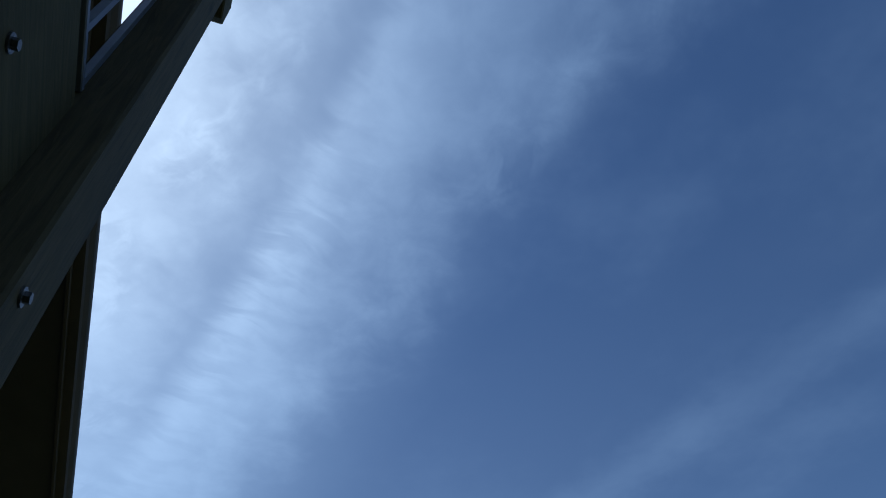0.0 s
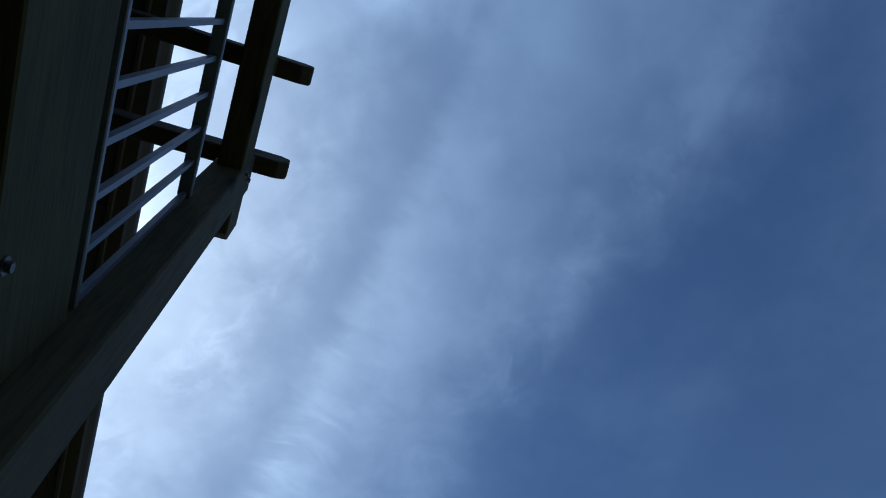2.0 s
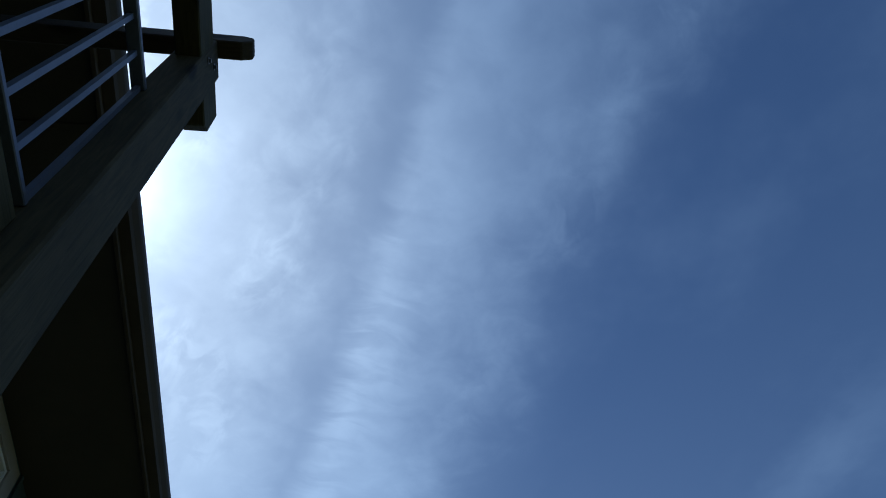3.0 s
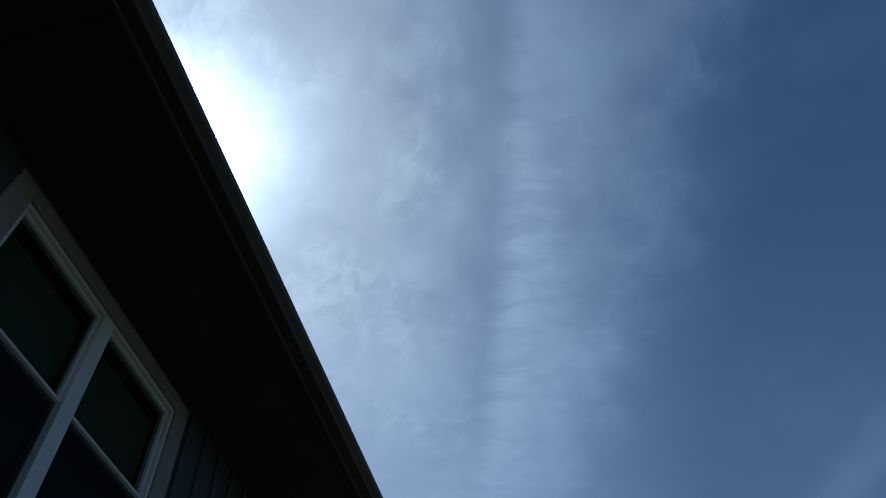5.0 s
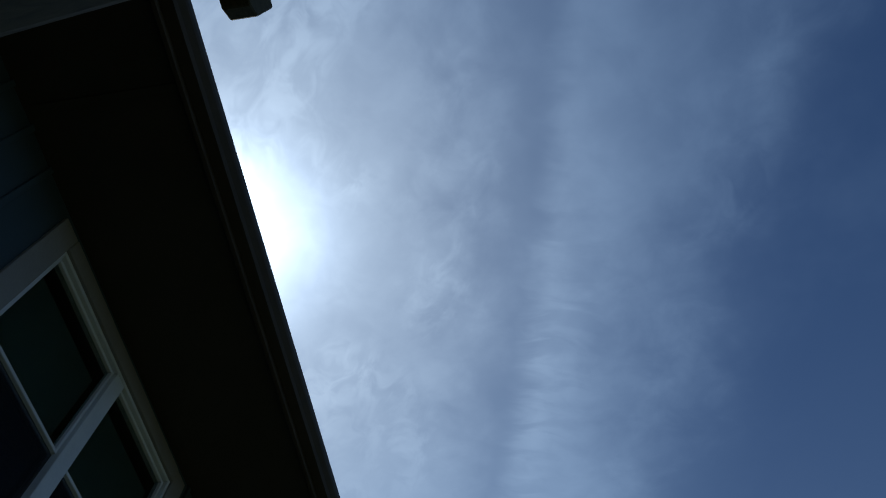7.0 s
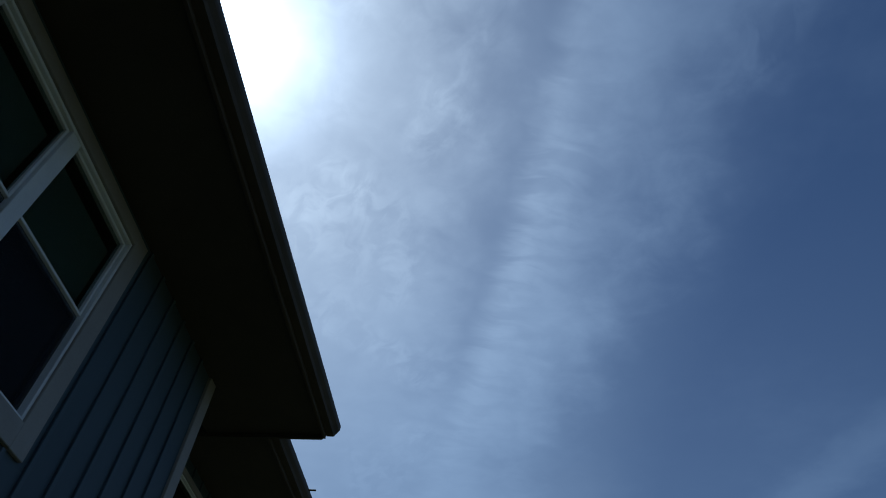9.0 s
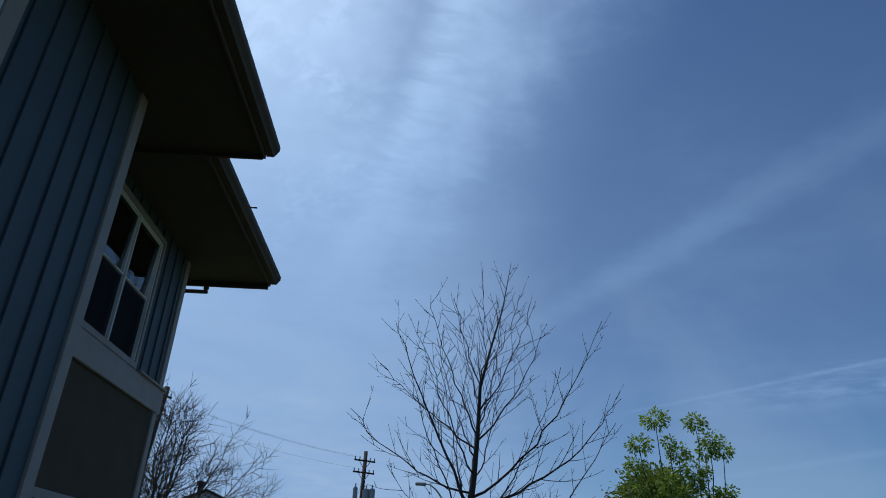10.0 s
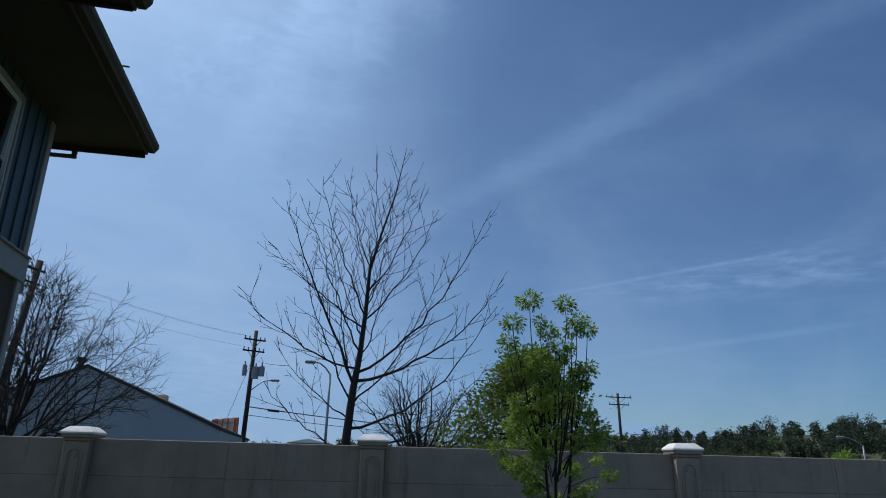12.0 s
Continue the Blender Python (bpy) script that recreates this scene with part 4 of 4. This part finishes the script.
big_bare_tree()
twiggy_tree("bare_bush_tree", "broad leafless tree with a dense mesh of grey twigs", -7.0, 18.4, 6.1, 3.3, 30, 21, 4.3, 0.04)
twiggy_tree("bare_bush_tree", "leafless grey-twigged tree standing behind a taller one", 4.1, 26.0, 5.2, 3.2, 22, 8, 3.4, 0.06)
sapling()
leafy_tree("green_tree", "full yellow-green tree rising behind the fence", 6.75, 20.8, 4.9, 2.6, 1.0, 31, 24000, 0.14, M_LEAF2, clumps=230)
leafy_tree("green_shrub", "bright green shrub behind the fence", 26.0, 30.5, 2.7, 1.6, 0.6, 33, 1800, 0.2, M_LEAF, "shrub", clumps=40)


def far_woods():
    """Trees on the ridge and the scrub below them, too far off to count."""
    rng = random.Random(77)
    woods, scrub = Tubes(), Tubes()

    def crown(t, x, y, z, h, w, clumps, leaves, leaf):
        for c in range(clumps):
            f = rng.random()
            wide = w * (1.0 - 0.75 * f * f) * 0.5
            a = rng.uniform(0, 6.28)
            q = Vector((x + math.cos(a) * wide * rng.random(), y + math.sin(a) * wide * rng.random(), z + h * (0.12 + 0.82 * f)))
            for j in range(leaves):
                d = Vector((rng.gauss(0, 1), rng.gauss(0, 1), rng.gauss(0, 0.8)))
                t.leaf(q + d * w * 0.11, d, leaf * rng.uniform(0.6, 1.2), rng)

    for i in range(430):
        az = rng.uniform(-14, 50)
        r = rng.uniform(118, 200)
        x, y = r * math.sin(radians(az)), r * math.cos(radians(az))
        z = height(x, y)
        h = rng.uniform(2.2, 3.6) * (0.7 if az < 20 else 0.95) * (0.6 + 0.8 * max(0.0, 0.5 + noise.noise((az * 0.45, r * 0.03, 1.7))))
        w = h * rng.uniform(0.55, 0.95)
        woods.tube([(x, y, z - 0.5), (x, y, z + h * 0.7)], [0.16, 0.06], 4)
        crown(woods, x, y, z, h, w, 14, 24, 0.42)
    for i in range(420):
        az = rng.uniform(-14, 50)
        r = rng.uniform(116, 180)
        x, y = r * math.sin(radians(az)), r * math.cos(radians(az))
        h = rng.uniform(1.2, 2.2)
        crown(scrub, x, y, height(x, y) - 0.3, h, h * rng.uniform(1.6, 2.8), 12, 22, 0.42)
    tagged(woods.make("far_woods", M_LEAF3, smooth=False), "dark woods along the distant ridge", "woods", kind="stuff")
    tagged(scrub.make("far_scrub", M_SCRUB, smooth=False), "olive green scrub on the slope below the woods", "scrub", kind="stuff")


far_woods()

# ---- buildings behind the fence ----


def shed():
    b = thing("grey_building", "long grey metal building with a low gable roof", "building")
    peak, eave_r, eave_l, y0, y1 = (-9.0, 5.0), (-3.50, 2.69), (-15.05, 2.46), 30.0, 44.0
    part("wall", prism([(eave_l[0] + 0.02, 0.0), (eave_r[0] - 0.02, 0.0), (eave_r[0] - 0.02, eave_r[1] + 0.005), (peak[0], peak[1] - 0.003), (eave_l[0] + 0.02, eave_l[1] + 0.005)], "y", y0, y1 - 0.1), M_GREYWALL, b, "pale grey gable wall")
    part("roof", prism([peak, (eave_r[0], eave_r[1] + 0.01), (eave_r[0] + 0.05, eave_r[1] + 0.12), (peak[0], peak[1] + 0.12)], "y", y0 - 0.1, y1), M_DARKROOF, b)
    part("roof", prism([peak, (eave_l[0], eave_l[1] + 0.01), (eave_l[0] - 0.05, eave_l[1] + 0.12), (peak[0] - 0.001, peak[1] + 0.12)], "y", y0 - 0.1, y1), M_DARKROOF, b)
    v = part("roof_vent", rounded_bm((-9.75, 31.5, 4.8), (-9.75, 31.5, 5.40), 0.13, 12), M_DARKROOF, b, "dark round roof vent")
    part("hood", rounded_bm((-9.75, 31.5, 5.401), (-9.75, 31.5, 5.58), 0.20, 12), M_DARKROOF, v)
    part("roof_unit", boxes((-6.95, -6.5, 33.5, 34.1, 4.0, 4.34), bevel=0.03), M_PALESHEET, b, "pale boxy roof unit")


def rusty_shed():
    """A lean-to screen of thin corrugated sheets that let the low light through."""
    b = thing("rusty_shed", "rusty corrugated shed wall with pale patched sheets", "shed")
    rusty = (0, 1, 2, 3, 6, 9, 13, 14, 15)
    for k in range(16):
        x = 0.086 * k
        top = 3.59 + 0.0105 * k + (0.03 if k % 5 == 2 else 0.0)
        off = 0.03 if k % 2 else 0.0
        part("sheet", prism([(x, 0.0), (x + 0.084, 0.0), (x + 0.084, top), (x, top)], "y", off, off + 0.006), M_RUST if k in rusty else M_PALESHEET, b)
    for z in (1.2, 2.6, 3.45):
        part("rail", boxes((0.0, 1.37, 0.04, 0.08, z, z + 0.06)), M_POLE, b)
    for x in (0.02, 0.68, 1.32):
        part("post", boxes((x, x + 0.05, 0.081, 0.13, 0.0, 3.56)), M_POLE, b)
    b.location = (-5.05, 38.6, 0.0)


def far_roof(x, y, w, z, label):
    b = thing("far_building", label, "building", group="low buildings beyond the fence")
    part("wall", boxes((x - w / 2, x + w / 2, y, y + 6, 0.0, z)), M_GREYWALL, b)
    part("roof", prism([(x - w / 2 - 0.3, z), (x, z + 0.35), (x + w / 2 + 0.3, z)], "y", y - 0.3, y + 6.3), M_PALEROOF, b)


shed()
rusty_shed()
far_roof(9.5, 58.0, 2.2, 3.3, "low building with a sunlit white roof")
far_roof(13.2, 60.0, 2.6, 3.3, "low building with a sunlit white roof")
far_roof(0.0, 62.0, 2.8, 3.2, "low pale building far beyond the fence")

# ---- poles, lamps and cables ----


def crossarm(t, c, half, turn, r=0.055):
    d = Vector((math.cos(turn), math.sin(turn), 0)) * half
    t.tube([Vector(c) - d, Vector(c) + d], [r, r], 4)
    return d


def utility_pole(x, y, h, r, label, arms, lean=0.0, tanks=(), lamp=None):
    p = thing("utility_pole", label, "utility pole", (x, y, height(x, y)), group="utility poles")
    t = Tubes()
    top = Vector((lean, 0, h))
    t.tube([(0, 0, 0), top], [r, r * 0.7], 10)
    t.make("pole", M_POLE, p)
    for z, half, turn in arms:
        a = Tubes()
        c = Vector((lean * z / h, -r, z))
        d = crossarm(a, c, half, turn)
        arm = a.make("crossarm", M_POLE, p, smooth=False)
        for f in (-0.92, -0.5, 0.5, 0.92):
            q = c + d * f
            part("insulator", rounded_bm(q + Vector((0, 0, 0.05)), q + Vector((0, 0, 0.20)), 0.032, 8), M_TANK, arm)
        br = Tubes()
        for s in (-0.55, 0.55):
            br.tube([c + d * s, c + Vector((0, 0, -0.5))], [0.02, 0.02], 4)
        br.make("brace", M_STEEL, arm)
    for dx, z, rad, ht in tanks:
        tank = part("transformer", rounded_bm((dx, -0.15, z), (dx, -0.15, z + ht), rad, 14), M_TANK, p, "grey transformer can")
        part("lid", rounded_bm((dx, -0.15, z + ht + 0.001), (dx, -0.15, z + ht + 0.05), rad * 0.85, 14), M_TANK, tank)
        part("bushing", rounded_bm((dx, -0.15, z + ht + 0.052), (dx, -0.15, z + ht + 0.25), 0.04, 8), M_TANK, tank)
    if lamp:
        z, reach = lamp
        a = Tubes()
        a.tube([(0, 0, z - 0.75), (reach * 0.3, 0, z - 0.4), (reach * 0.65, 0, z - 0.05), (reach, 0, z)], [0.03, 0.03, 0.03, 0.03], 6)
        arm = a.make("lamp_arm", M_STEEL, p)
        part("lamp_head", boxes((reach - 0.05, reach + 0.45, -0.13, 0.13, z - 0.05, z + 0.07), bevel=0.04), M_TANK, arm)
    return p


utility_pole(-3.55, 40.3, 8.75, 0.15, "dark wooden utility pole with two crossarms and transformers", [(8.2, 0.65, 0.5), (7.55, 0.65, 0.5)], 0.12, [(-0.28, 6.15, 0.13, 0.55), (0.32, 6.0, 0.20, 0.62), (0.66, 6.15, 0.17, 0.5)], (5.95, 1.25))
utility_pole(25.6, 54.5, 7.8, 0.14, "slim utility pole with a double crossarm", [(7.45, 1.15, 0.0), (6.85, 0.9, 0.0)], -0.25)
utility_pole(-11.8, 28.6, 8.95, 0.17, "tall utility pole hung with gear behind the bare tree", [(8.55, 0.5, 1.2), (8.0, 0.4, 1.2)], 0.75, [(0.3, 7.55, 0.12, 0.35)])


def street_lamp(x, y, h, reach, label):
    p = thing("street_lamp", label, "street lamp", (x, y, height(x, y)), group="street lamps")
    t = Tubes()
    t.tube([(0, 0, 0), (0, 0, h)], [0.085, 0.055], 10)
    t.make("pole", M_STEEL, p)
    a = Tubes()
    a.tube([(0, 0, h - 0.05), (reach * 0.35, 0, h + 0.28), (reach * 0.75, 0, h + 0.5), (reach, 0, h + 0.52)], [0.04, 0.04, 0.035, 0.035], 8)
    arm = a.make("arm", M_STEEL, p)
    s = 1 if reach > 0 else -1
    x0, x1 = sorted((reach, reach + 0.55 * s))
    part("lamp_head", boxes((x0, x1, -0.15, 0.15, h + 0.45, h + 0.60), bevel=0.05), M_TANK, arm)


street_lamp(0.86, 35.0, 5.85, -0.75, "grey steel street lamp with a curved arm")
street_lamp(39.5, 44.5, 3.75, -1.5, "distant grey street lamp")


def cable(name, a, b, sag, r, label, kind="cable"):
    a, b = Vector(a), Vector(b)
    t = Tubes()
    n = 16
    t.tube([a.lerp(b, i / n) + Vector((0, 0, -4 * sag * (i / n) * (1 - i / n))) for i in range(n + 1)], [r] * (n + 1), 4)
    tagged(t.make(name, M_CABLE), label, kind, group="overhead cables")


for dz, r in ((8.45, 0.005), (8.40, 0.005), (7.8, 0.005)):
    cable("overhead_cable", (-3.9, 40.2, dz), (-11.3, 28.5, dz + 0.1), 0.25, r, "thin black overhead cable between the poles")
cable("overhead_cable", (-3.5, 40.2, 4.45), (25.1, 54.4, 4.3), 0.5, 0.035, "thick black overhead cable passing behind the trees")
cable("overhead_cable", (-3.5, 40.2, 4.0), (25.1, 54.4, 3.9), 0.5, 0.02, "black overhead cable passing behind the trees")
for z in (4.5, 3.7):
    cable("overhead_cable", (25.1, 54.4, z), (62.0, 48.0, z + 0.4), 0.3, 0.025, "black overhead cable running on beyond the pole")
cable("guy_wire", (-3.5, 40.2, 7.0), (-5.6, 40.0, 0.0), 0.0, 0.012, "taut guy wire staying the utility pole")
splice = part("cable_splice", rounded_bm((-2.35, 40.75, 4.33), (-1.75, 41.05, 4.31), 0.07, 8), M_CABLE)
tagged(splice, "black splice case hung on the cable", "cable box")
